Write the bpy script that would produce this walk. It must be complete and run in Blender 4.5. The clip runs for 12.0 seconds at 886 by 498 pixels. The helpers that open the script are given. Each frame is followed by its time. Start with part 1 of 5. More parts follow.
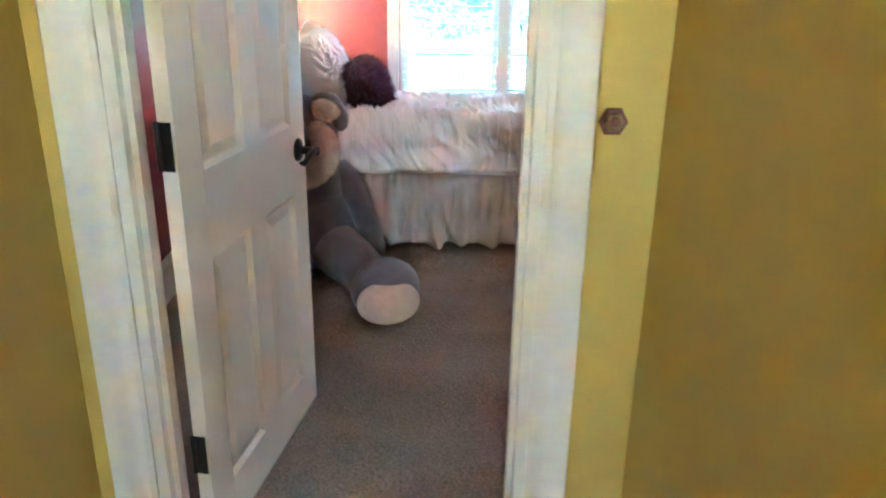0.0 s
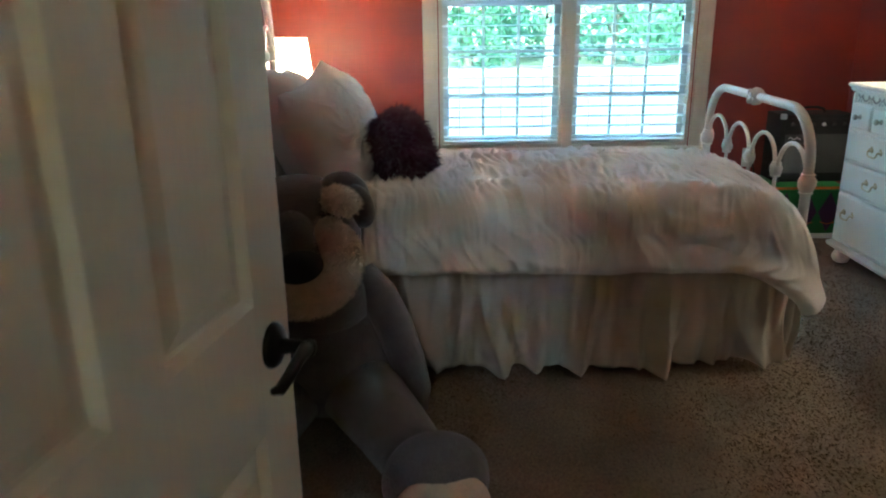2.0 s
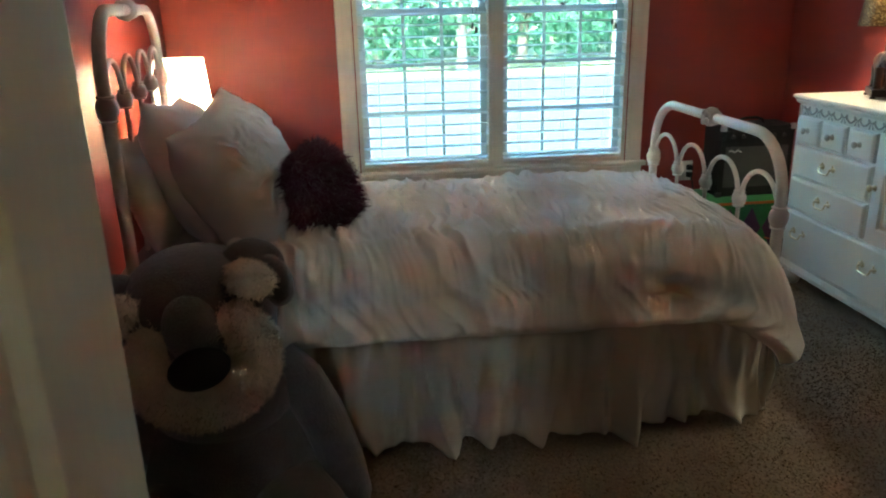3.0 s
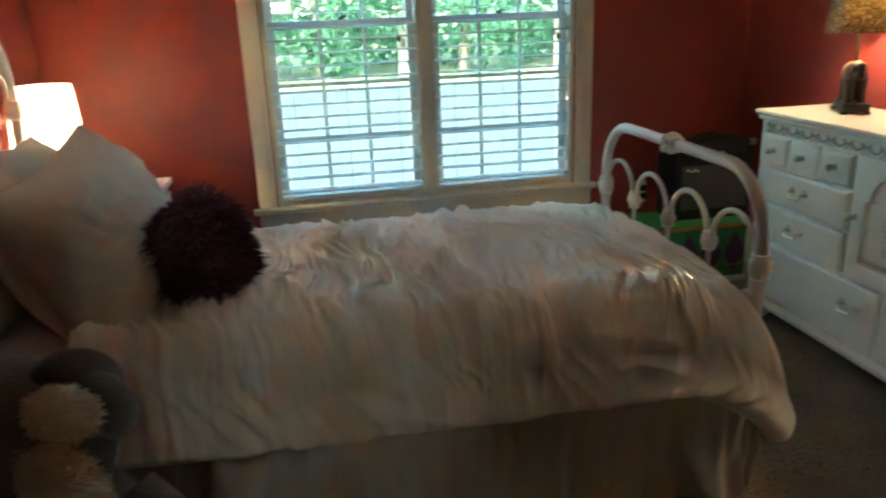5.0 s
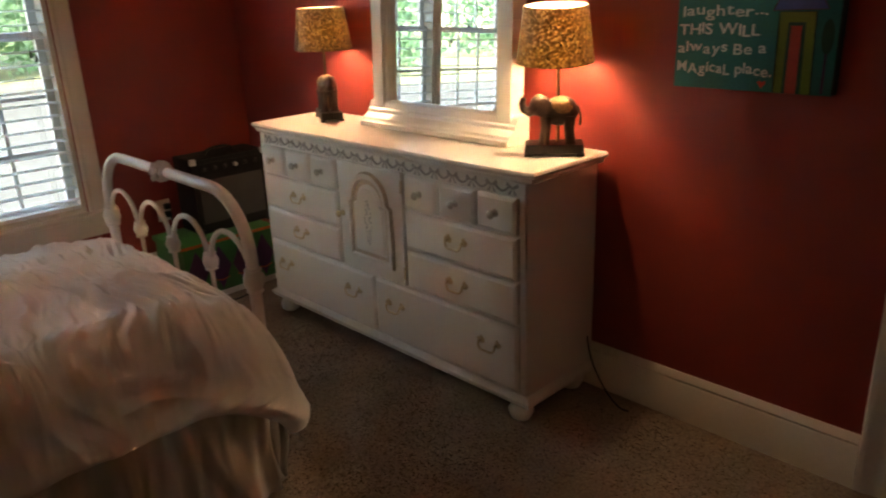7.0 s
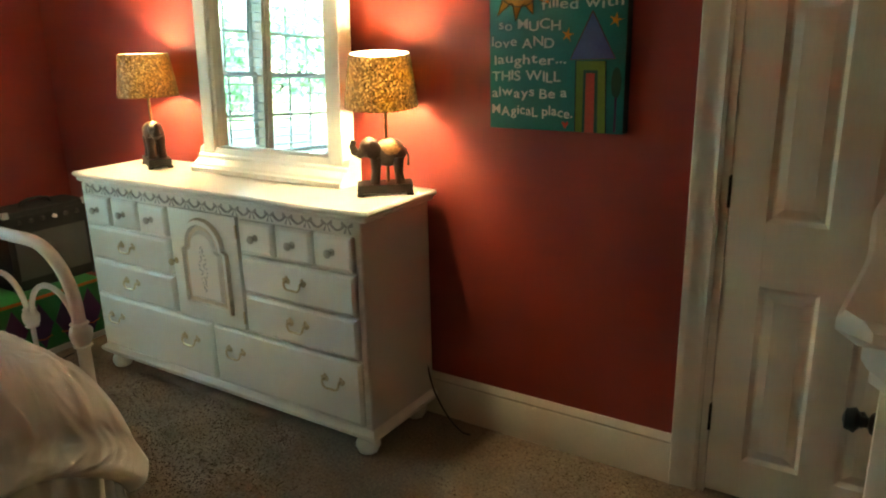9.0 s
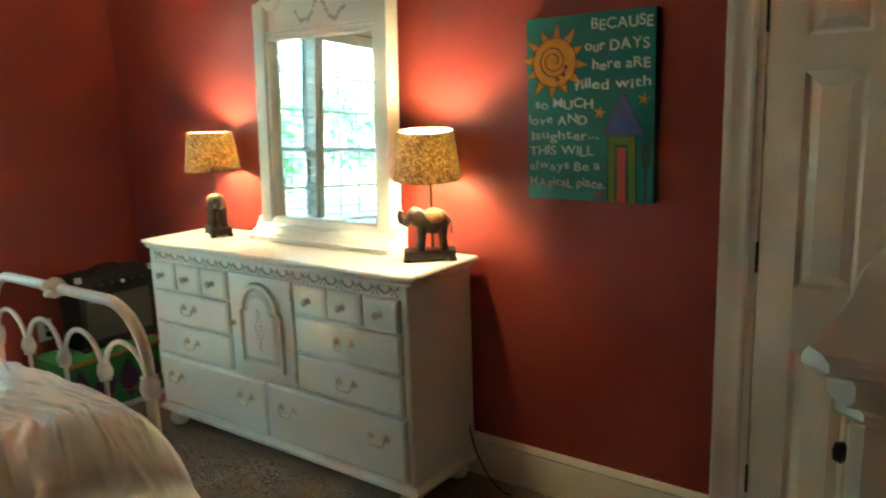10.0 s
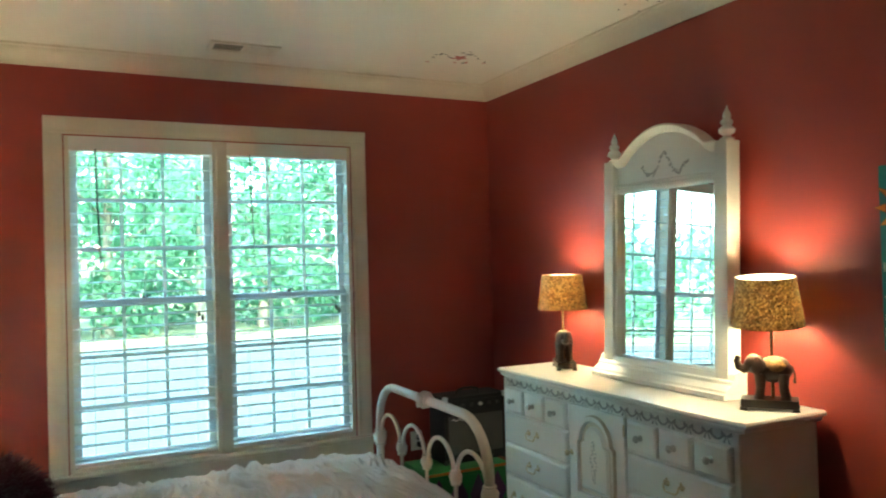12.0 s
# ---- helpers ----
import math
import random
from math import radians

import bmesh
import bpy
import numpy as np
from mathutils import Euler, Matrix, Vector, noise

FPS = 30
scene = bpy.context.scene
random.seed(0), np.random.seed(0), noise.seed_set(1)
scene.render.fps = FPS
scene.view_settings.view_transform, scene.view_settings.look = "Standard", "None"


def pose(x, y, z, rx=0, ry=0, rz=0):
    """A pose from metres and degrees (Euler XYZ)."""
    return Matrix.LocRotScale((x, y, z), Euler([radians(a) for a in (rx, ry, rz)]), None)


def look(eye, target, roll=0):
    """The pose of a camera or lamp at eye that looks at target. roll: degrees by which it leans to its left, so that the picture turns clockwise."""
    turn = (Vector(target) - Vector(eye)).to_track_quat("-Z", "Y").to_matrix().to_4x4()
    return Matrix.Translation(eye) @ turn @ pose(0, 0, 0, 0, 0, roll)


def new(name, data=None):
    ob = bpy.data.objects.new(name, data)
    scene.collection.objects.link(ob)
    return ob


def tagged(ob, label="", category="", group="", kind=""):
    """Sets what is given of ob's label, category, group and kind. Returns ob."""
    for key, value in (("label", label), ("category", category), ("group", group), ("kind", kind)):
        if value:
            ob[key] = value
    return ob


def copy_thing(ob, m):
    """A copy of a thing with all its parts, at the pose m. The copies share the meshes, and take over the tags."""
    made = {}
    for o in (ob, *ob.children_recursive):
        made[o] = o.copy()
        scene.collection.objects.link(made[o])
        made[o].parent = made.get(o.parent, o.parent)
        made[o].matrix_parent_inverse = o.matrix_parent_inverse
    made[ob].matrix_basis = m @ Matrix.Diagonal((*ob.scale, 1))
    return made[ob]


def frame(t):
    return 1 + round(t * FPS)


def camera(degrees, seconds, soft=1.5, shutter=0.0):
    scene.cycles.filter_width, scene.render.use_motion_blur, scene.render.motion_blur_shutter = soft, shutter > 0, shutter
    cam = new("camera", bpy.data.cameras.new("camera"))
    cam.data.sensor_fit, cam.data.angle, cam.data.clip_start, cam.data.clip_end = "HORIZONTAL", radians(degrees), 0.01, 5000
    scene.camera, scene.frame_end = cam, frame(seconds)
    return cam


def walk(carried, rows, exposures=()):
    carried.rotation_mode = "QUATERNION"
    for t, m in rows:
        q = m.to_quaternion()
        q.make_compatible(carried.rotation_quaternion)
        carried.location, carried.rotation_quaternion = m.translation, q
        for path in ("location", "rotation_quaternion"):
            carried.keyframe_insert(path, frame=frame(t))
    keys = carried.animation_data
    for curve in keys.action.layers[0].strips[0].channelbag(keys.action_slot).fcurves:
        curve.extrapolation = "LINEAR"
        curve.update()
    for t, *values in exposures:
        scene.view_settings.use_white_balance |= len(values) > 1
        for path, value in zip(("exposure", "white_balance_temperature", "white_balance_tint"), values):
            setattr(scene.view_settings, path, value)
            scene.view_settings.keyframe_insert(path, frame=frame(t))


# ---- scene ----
cam = camera(61.6, 12.0, soft=2.0, shutter=0.4)
PATH = [
    (0, (-2.462, -5.855, 1.343), (-2.376, -3.975, 0.665), 0.9),
    (0.5, (-2.511, -5.645, 1.326), (-2.504, -3.754, 0.676), 0.4),
    (1, (-2.593, -5.357, 1.343), (-2.618, -3.461, 0.706), -0.0),
    (1.5, (-2.573, -5.018, 1.34), (-2.588, -3.119, 0.714), -0.3),
    (2, (-2.546, -4.679, 1.334), (-2.542, -2.776, 0.718), -0.8),
    (2.5, (-2.563, -4.435, 1.362), (-2.482, -2.534, 0.744), -1.0),
    (3, (-2.579, -4.231, 1.398), (-2.358, -2.344, 0.773), -1.4),
    (4.8, (-2.455, -3.794, 1.43), (-2.174, -1.914, 0.808), -2.8),
    (5, (-2.415, -3.754, 1.413), (-2.063, -1.884, 0.798), -2.2),
    (5.5, (-2.289, -3.809, 1.469), (-1.688, -2.01, 0.834), -2.5),
    (6, (-2.259, -3.837, 1.474), (-1.359, -2.171, 0.829), -2.7),
    (6.5, (-2.253, -3.864, 1.489), (-1.089, -2.374, 0.836), -2.2),
    (7, (-2.243, -3.915, 1.513), (-0.93, -2.561, 0.849), -2.1),
    (7.5, (-2.241, -3.941, 1.525), (-0.827, -2.696, 0.854), -1.8),
    (7.7, (-2.24, -3.955, 1.535), (-0.784, -2.762, 0.859), -1.6),
    (9.3, (-2.329, -4.008, 1.524), (-0.709, -2.964, 0.99), -1.5),
    (9.5, (-2.357, -4.027, 1.544), (-0.733, -2.971, 1.046), -1.6),
    (10, (-2.421, -4.088, 1.545), (-0.845, -2.918, 1.16), -2.0),
    (10.5, (-2.492, -4.158, 1.546), (-1.03, -2.821, 1.272), -2.0),
    (11, (-2.502, -4.197, 1.566), (-1.224, -2.667, 1.418), -2.0),
    (11.5, (-2.494, -4.248, 1.549), (-1.448, -2.543, 1.552), -1.7),
    (12, (-2.506, -4.329, 1.543), (-1.617, -2.538, 1.573), -1.6),
]
walk(cam, [(t, look(eye, target, roll)) for t, eye, target, roll in PATH],
     exposures=[(0, 7.2, 5250, 4), (0.5, 6.5, 5650, 7), (0.9, 6.0, 5700, 8), (1.5, 5.65, 5700, 2), (2.5, 5.2, 6000, -6), (5.0, 4.6, 7000, -6),
                (6.5, 4.35, 9000, 24), (7.7, 4.9, 10000, 20), (9.3, 5.45, 7900, -12), (10.6, 5.35, 7300, -13), (12, 4.85, 6600, -14)])

# ---- light ----
world = bpy.data.worlds.new("sky")
scene.world = world
world.use_nodes = True
wn = world.node_tree
sky = wn.nodes.new("ShaderNodeTexSky")
sky.sky_type = "NISHITA"
sky.sun_disc = False
sky.sun_elevation = radians(52)
sky.sun_rotation = radians(200)
wn.nodes["Background"].inputs["Strength"].default_value = 0.15
wn.links.new(sky.outputs[0], wn.nodes["Background"].inputs["Color"])

sun = new("sun", bpy.data.lights.new("sun", "SUN"))
sun.data.energy = 2.0
sun.data.angle = radians(0.5)
sun.data.color = (1.0, 0.95, 0.86)
sun.matrix_world = look((-6, -25, 33), (0, 0, 0))


LAMP_A = (-0.16, -1.03)     # elephant lamp by the corner
LAMP_B = (-0.16, -2.345)    # elephant lamp by the painting
LAMP_C = (-3.31, -0.82)     # bedside lamp
# added fill lamp that brightens the hall, in an invented opening at its unseen end
hall_fill = new("hall_fill_lamp", bpy.data.lights.new("hall_fill_lamp", "AREA"))
hall_fill.data.shape = "RECTANGLE"
hall_fill.data.size, hall_fill.data.size_y = 0.46, 0.28
hall_fill.data.energy = 0.075
hall_fill.data.color = (1.0, 0.76, 0.46)
hall_fill.matrix_world = look((-2.59, -8.49, 1.57), (-2.59, -5, 1.3))

# ---- materials ----


def mat(name, base, rough=0.6, vary=0.12, scale=6.0, fine=90.0, bump=0.15, metal=0.0, sheen=0.0, coat=0.0, stretch=(1, 1, 1), object_random=0.0, spec=0.5):
    """Principled surface with variation at two scales and a fine relief."""
    m = bpy.data.materials.new(name)
    m.use_nodes = True
    nt = m.node_tree
    bs = nt.nodes["Principled BSDF"]
    bs.inputs["Roughness"].default_value = rough
    bs.inputs["Metallic"].default_value = metal
    bs.inputs["Sheen Weight"].default_value = sheen
    bs.inputs["Coat Weight"].default_value = coat
    bs.inputs["Specular IOR Level"].default_value = spec
    co = nt.nodes.new("ShaderNodeTexCoord")
    mp = nt.nodes.new("ShaderNodeMapping")
    mp.inputs["Scale"].default_value = stretch
    nt.links.new(co.outputs["Object"], mp.inputs["Vector"])
    big = nt.nodes.new("ShaderNodeTexNoise")
    big.inputs["Scale"].default_value = scale
    big.inputs["Detail"].default_value = 4
    small = nt.nodes.new("ShaderNodeTexNoise")
    small.inputs["Scale"].default_value = fine
    small.inputs["Detail"].default_value = 3
    for n in (big, small):
        nt.links.new(mp.outputs[0], n.inputs["Vector"])
    add = nt.nodes.new("ShaderNodeMath")
    add.operation = "ADD"
    nt.links.new(big.outputs["Fac"], add.inputs[0])
    nt.links.new(small.outputs["Fac"], add.inputs[1])
    ramp = nt.nodes.new("ShaderNodeMapRange")
    ramp.inputs["From Min"].default_value, ramp.inputs["From Max"].default_value = 0.6, 1.4
    ramp.inputs["To Min"].default_value, ramp.inputs["To Max"].default_value = 1 - vary, 1 + vary
    nt.links.new(add.outputs[0], ramp.inputs["Value"])
    hue = nt.nodes.new("ShaderNodeHueSaturation")
    hue.inputs["Color"].default_value = (*base, 1)
    last = ramp.outputs[0]
    if object_random:
        info = nt.nodes.new("ShaderNodeObjectInfo")
        r2 = nt.nodes.new("ShaderNodeMapRange")
        r2.inputs["To Min"].default_value, r2.inputs["To Max"].default_value = 1 - object_random, 1 + object_random
        nt.links.new(info.outputs["Random"], r2.inputs["Value"])
        mul = nt.nodes.new("ShaderNodeMath")
        mul.operation = "MULTIPLY"
        nt.links.new(last, mul.inputs[0])
        nt.links.new(r2.outputs[0], mul.inputs[1])
        last = mul.outputs[0]
    nt.links.new(last, hue.inputs["Value"])
    nt.links.new(hue.outputs[0], bs.inputs["Base Color"])
    if bump:
        bp = nt.nodes.new("ShaderNodeBump")
        bp.inputs["Strength"].default_value = bump
        bp.inputs["Distance"].default_value = 0.004
        nt.links.new(small.outputs["Fac"], bp.inputs["Height"])
        nt.links.new(bp.outputs[0], bs.inputs["Normal"])
    return m


RED = mat("red_wall_paint", (0.31, 0.044, 0.036), 0.4, 0.05, 1.6, 220, 0.06)
YELLOW = mat("yellow_wall_paint", (0.6, 0.43, 0.085), 0.6, 0.05, 1.5, 220, 0.06)
CEIL = mat("ceiling_paint", (0.8, 0.77, 0.7), 0.9, 0.03, 2, 160, 0.1)
TRIM = mat("cream_trim_paint", (0.74, 0.69, 0.59), 0.38, 0.04, 3, 60, 0.05)
DOORW = mat("door_paint", (0.74, 0.68, 0.56), 0.4, 0.04, 3, 120, 0.08, stretch=(1, 1, 0.15))
CARPET = mat("taupe_carpet", (0.25, 0.192, 0.142), 1.0, 0.5, 4, 90, 0.6, sheen=0.25, spec=0.1)
WHITEF = mat("white_furniture_paint", (0.8, 0.78, 0.72), 0.33, 0.03, 3, 90, 0.04)
GREYM = mat("grey_stencil_paint", (0.42, 0.42, 0.4), 0.6, 0.1, 30, 200, 0.02)
GLAZE = mat("antique_tan_glaze", (0.64, 0.56, 0.44), 0.5, 0.2, 20, 120, 0.1)
PALEGREY = mat("pale_grey_stencil", (0.4, 0.385, 0.35), 0.6, 0.1, 8, 90, 0.05)
PEWTER = mat("worn_pewter", (0.5, 0.48, 0.42), 0.38, 0.25, 60, 200, 0.1, metal=0.9)
BRASS = mat("antique_brass", (0.6, 0.5, 0.33), 0.35, 0.25, 60, 200, 0.1, metal=0.9)
BLACKM = mat("oil_rubbed_bronze", (0.02, 0.018, 0.016), 0.35, 0.3, 30, 200, 0.1, metal=0.6)
IRON = mat("white_iron_paint", (0.78, 0.74, 0.69), 0.35, 0.06, 12, 90, 0.15)
COTTON = mat("white_cotton", (0.86, 0.82, 0.78), 0.95, 0.04, 5, 420, 0.25, sheen=0.3, spec=0.15)
LINEN = mat("cream_skirt_cotton", (0.68, 0.62, 0.55), 0.95, 0.05, 4, 420, 0.25, sheen=0.2, spec=0.15)
PLUM = mat("plum_fur", (0.075, 0.006, 0.028), 0.8, 0.5, 25, 200, 0.2, sheen=0.35)
GREYFUR = mat("grey_plush", (0.135, 0.12, 0.125), 1.0, 0.3, 18, 240, 1.0, sheen=0.55, spec=0.05)
CREAMFUR = mat("cream_plush", (0.7, 0.58, 0.46), 1.0, 0.15, 25, 260, 0.6, sheen=0.1, spec=0.05)
NOSE = mat("black_felt", (0.008, 0.007, 0.008), 0.7, 0.2, 20, 200, 0.2)
TOLEX = mat("black_vinyl", (0.008, 0.008, 0.009), 0.6, 0.2, 30, 300, 0.3, spec=0.25)
GRILL = mat("silver_grill_cloth", (0.05, 0.05, 0.05), 0.9, 0.15, 10, 500, 0.5)
SILVER = mat("silver", (0.6, 0.6, 0.6), 0.3, 0.1, 20, 100, 0.05, metal=0.9)
GREENP = mat("green_paint", (0.03, 0.19, 0.05), 0.5, 0.2, 12, 120, 0.1)
PURPLEP = mat("purple_paint", (0.07, 0.02, 0.075), 0.5, 0.2, 12, 120, 0.1)
ORANGEP = mat("orange_paint", (0.55, 0.13, 0.02), 0.5, 0.15, 12, 120, 0.1)
PLASTIC = mat("white_plastic", (0.75, 0.73, 0.68), 0.35, 0.02, 5, 50, 0.0)
RUBBER = mat("black_rubber", (0.012, 0.012, 0.012), 0.5, 0.1, 20, 100, 0.05)
ELE = mat("carved_dark_wood", (0.045, 0.022, 0.013), 0.45, 0.5, 22, 160, 0.5, coat=0.2)
ELEGOLD = mat("gilded_wood", (0.2, 0.11, 0.045), 0.45, 0.6, 40, 160, 0.4, metal=0.3)
EBONY = mat("ebony_wood", (0.022, 0.013, 0.01), 0.35, 0.3, 14, 120, 0.15, coat=0.2)
BRONZE = mat("bronze_rod", (0.18, 0.12, 0.07), 0.35, 0.15, 30, 120, 0.1, metal=0.9)
TEAL = mat("teal_canvas_paint", (0.0, 0.17, 0.155), 0.42, 0.25, 9, 140, 0.25)
CANVASEDGE = mat("dark_canvas_edge", (0.012, 0.02, 0.02), 0.7, 0.2, 12, 200, 0.2)
LETTER = mat("white_brush_paint", (0.62, 0.66, 0.6), 0.5, 0.2, 30, 140, 0.2)
SUNP = mat("yellow_ochre_paint", (0.7, 0.27, 0.015), 0.5, 0.25, 18, 140, 0.2)
BROWNP = mat("brown_outline_paint", (0.12, 0.03, 0.008), 0.5, 0.2, 18, 140, 0.1)
BLUEP = mat("blue_paint", (0.075, 0.11, 0.32), 0.5, 0.2, 12, 140, 0.2)
OLIVEP = mat("olive_paint", (0.13, 0.2, 0.02), 0.5, 0.2, 12, 140, 0.2)
DKGREENP = mat("dark_green_paint", (0.005, 0.06, 0.035), 0.5, 0.2, 12, 140, 0.2)
REDP = mat("red_paint", (0.5, 0.05, 0.03), 0.5, 0.2, 12, 140, 0.2)
DARKGREY = mat("charcoal_fabric", (0.035, 0.038, 0.045), 0.85, 0.2, 14, 300, 0.4, sheen=0.3)
NIGHT = mat("pink_white_wood", (0.72, 0.6, 0.54), 0.4, 0.06, 6, 80, 0.05)
HEXW = mat("stained_oak", (0.16, 0.055, 0.035), 0.5, 0.3, 20, 120, 0.2)
VINYL = mat("white_window_vinyl", (0.8, 0.82, 0.8), 0.4, 0.03, 5, 80, 0.03)
SLAT = mat("white_blind_slat", (0.82, 0.84, 0.83), 0.4, 0.03, 6, 80, 0.03)
CONCRETE = mat("grey_asphalt_drive", (0.045, 0.051, 0.054), 0.95, 0.15, 0.5, 30, 0.3, spec=0.1)
EARTH = mat("leafy_ground", (0.1, 0.11, 0.05), 0.95, 0.4, 0.6, 20, 0.5)
BARK = mat("grey_bark", (0.16, 0.13, 0.1), 0.95, 0.35, 6, 50, 0.8, stretch=(1, 1, 0.2))
STARM = mat("red_glitter_sticker", (0.42, 0.06, 0.05), 0.4, 0.1, 30, 200, 0.05)
DOTM = mat("dark_star_sticker", (0.05, 0.035, 0.03), 0.4, 0.1, 30, 200, 0.05)
# near-black that paints in the shade behind the vent slats
DUCTSHADE = mat("duct_shade_colour", (0.02, 0.02, 0.018), 0.8, 0.1, 30, 200, 0.05)


def leaf_material(name, base):
    m = mat(name, base, 0.55, 0.45, 1.2, 12, 0.0, spec=0.4)
    nt = m.node_tree
    bs, out = nt.nodes["Principled BSDF"], nt.nodes["Material Output"]
    tr = nt.nodes.new("ShaderNodeBsdfTranslucent")
    tr.inputs["Color"].default_value = (base[0] * 2.2, base[1] * 2.2, base[2] * 1.9, 1)
    mix = nt.nodes.new("ShaderNodeMixShader")
    mix.inputs[0].default_value = 0.5
    nt.links.new(bs.outputs[0], mix.inputs[1])
    nt.links.new(tr.outputs[0], mix.inputs[2])
    nt.links.new(mix.outputs[0], out.inputs["Surface"])
    return m


def thin_vinyl():
    """Blind slats: white vinyl that glows softly with the daylight behind it."""
    m = mat("white_vinyl_slat", (0.82, 0.84, 0.83), 0.4, 0.03, 6, 80, 0.03)
    nt = m.node_tree
    tr = nt.nodes.new("ShaderNodeBsdfTranslucent")
    tr.inputs["Color"].default_value = (0.86, 0.9, 0.89, 1)
    mix = nt.nodes.new("ShaderNodeMixShader")
    mix.inputs[0].default_value = 0.6
    nt.links.new(nt.nodes["Principled BSDF"].outputs[0], mix.inputs[1])
    nt.links.new(tr.outputs[0], mix.inputs[2])
    nt.links.new(mix.outputs[0], nt.nodes["Material Output"].inputs["Surface"])
    return m


THINSLAT = thin_vinyl()
LEAF = leaf_material("green_leaves", (0.075, 0.155, 0.1))


def glass_material():
    m = bpy.data.materials.new("window_glass")
    m.use_nodes = True
    bs = m.node_tree.nodes["Principled BSDF"]
    bs.inputs["Transmission Weight"].default_value = 1.0
    bs.inputs["Roughness"].default_value = 0.0
    bs.inputs["IOR"].default_value = 1.45
    bs.inputs["Base Color"].default_value = (0.83, 0.99, 0.98, 1)
    return m


GLASS = glass_material()


def mirror_material():
    m = bpy.data.materials.new("silvered_mirror")
    m.use_nodes = True
    bs = m.node_tree.nodes["Principled BSDF"]
    bs.inputs["Metallic"].default_value = 1.0
    bs.inputs["Roughness"].default_value = 0.01
    bs.inputs["Base Color"].default_value = (0.86, 0.88, 0.87, 1)
    return m


MIRROR = mirror_material()


def shade_material(name, base, through_colour, part_through, holes):
    """Lampshade cloth that lets lamp light through; holes: bright openings of a sequin weave."""
    m = mat(name, base, 0.4, 0.35, 30, 130, 0.6, metal=0.45 if holes else 0.0)
    nt = m.node_tree
    bs, out = nt.nodes["Principled BSDF"], nt.nodes["Material Output"]
    tr = nt.nodes.new("ShaderNodeBsdfTranslucent")
    tr.inputs["Color"].default_value = (*through_colour, 1)
    mix = nt.nodes.new("ShaderNodeMixShader")
    mix.inputs[0].default_value = part_through
    nt.links.new(bs.outputs[0], mix.inputs[1])
    nt.links.new(tr.outputs[0], mix.inputs[2])
    last = mix
    if holes:
        co = nt.nodes.new("ShaderNodeTexCoord")
        vo = nt.nodes.new("ShaderNodeTexVoronoi")
        vo.inputs["Scale"].default_value = 175
        nt.links.new(co.outputs["Object"], vo.inputs["Vector"])
        sep = nt.nodes.new("ShaderNodeSeparateColor")
        nt.links.new(vo.outputs["Color"], sep.inputs[0])
        cut = nt.nodes.new("ShaderNodeMapRange")
        cut.inputs["From Min"].default_value, cut.inputs["From Max"].default_value = 0.74, 0.9
        cut.inputs["To Min"].default_value, cut.inputs["To Max"].default_value = 0.008, 0.24
        nt.links.new(sep.outputs[0], cut.inputs["Value"])
        nt.links.new(cut.outputs[0], mix.inputs[0])
        # open gaps between the sequins
        gap = nt.nodes.new("ShaderNodeMapRange")
        gap.inputs["From Min"].default_value, gap.inputs["From Max"].default_value = 0.55, 0.85
        gap.inputs["To Min"].default_value, gap.inputs["To Max"].default_value = 0.0, 0.75
        nt.links.new(sep.outputs[1], gap.inputs["Value"])
        clear = nt.nodes.new("ShaderNodeBsdfTransparent")
        clear.inputs["Color"].default_value = (1.0, 0.88, 0.74, 1)
        last = nt.nodes.new("ShaderNodeMixShader")
        nt.links.new(gap.outputs[0], last.inputs[0])
        nt.links.new(mix.outputs[0], last.inputs[1])
        nt.links.new(clear.outputs[0], last.inputs[2])
    nt.links.new(last.outputs[0], out.inputs["Surface"])
    return m


GOLDSHADE = shade_material("gold_sequin_shade", (0.16, 0.09, 0.04), (1.0, 0.72, 0.4), 0.05, True)
LININGSHADE = shade_material("cream_shade_lining", (0.82, 0.76, 0.64), (1.0, 0.86, 0.62), 0.22, False)
WHITESHADE = shade_material("white_linen_shade", (0.8, 0.75, 0.66), (1.0, 0.93, 0.82), 0.6, False)


def glow_material(name, colour, strength):
    m = bpy.data.materials.new(name)
    m.use_nodes = True
    bs = m.node_tree.nodes["Principled BSDF"]
    bs.inputs["Emission Color"].default_value = (*colour, 1)
    bs.inputs["Emission Strength"].default_value = strength
    return m


BULB = glow_material("lit_bulb", (1.0, 0.79, 0.56), 15.5)
BULB_WHITE = glow_material("lit_white_bulb", (1.0, 0.8, 0.58), 25)

# ---- mesh helpers ----


def finish(name, bm, material, parent=None, label="", smooth=40):
    me = bpy.data.meshes.new(name)
    bm.normal_update()
    bm.to_mesh(me)
    bm.free()
    return finish_mesh(name, me, material, parent, label, smooth)


def finish_mesh(name, me, material, parent=None, label="", smooth=40):
    for m in material if isinstance(material, (list, tuple)) else [material]:
        me.materials.append(m)
    if smooth:
        me.polygons.foreach_set("use_smooth", [True] * len(me.polygons))
        me.set_sharp_from_angle(angle=radians(smooth))
    ob = new(name, me)
    ob.parent = parent
    return tagged(ob, label)


part = finish


def thing(name, m, label, category, group="", kind=""):
    ob = new(name)
    ob.empty_display_size = 0.05
    ob.matrix_basis = m
    return tagged(ob, label, category, group, kind)


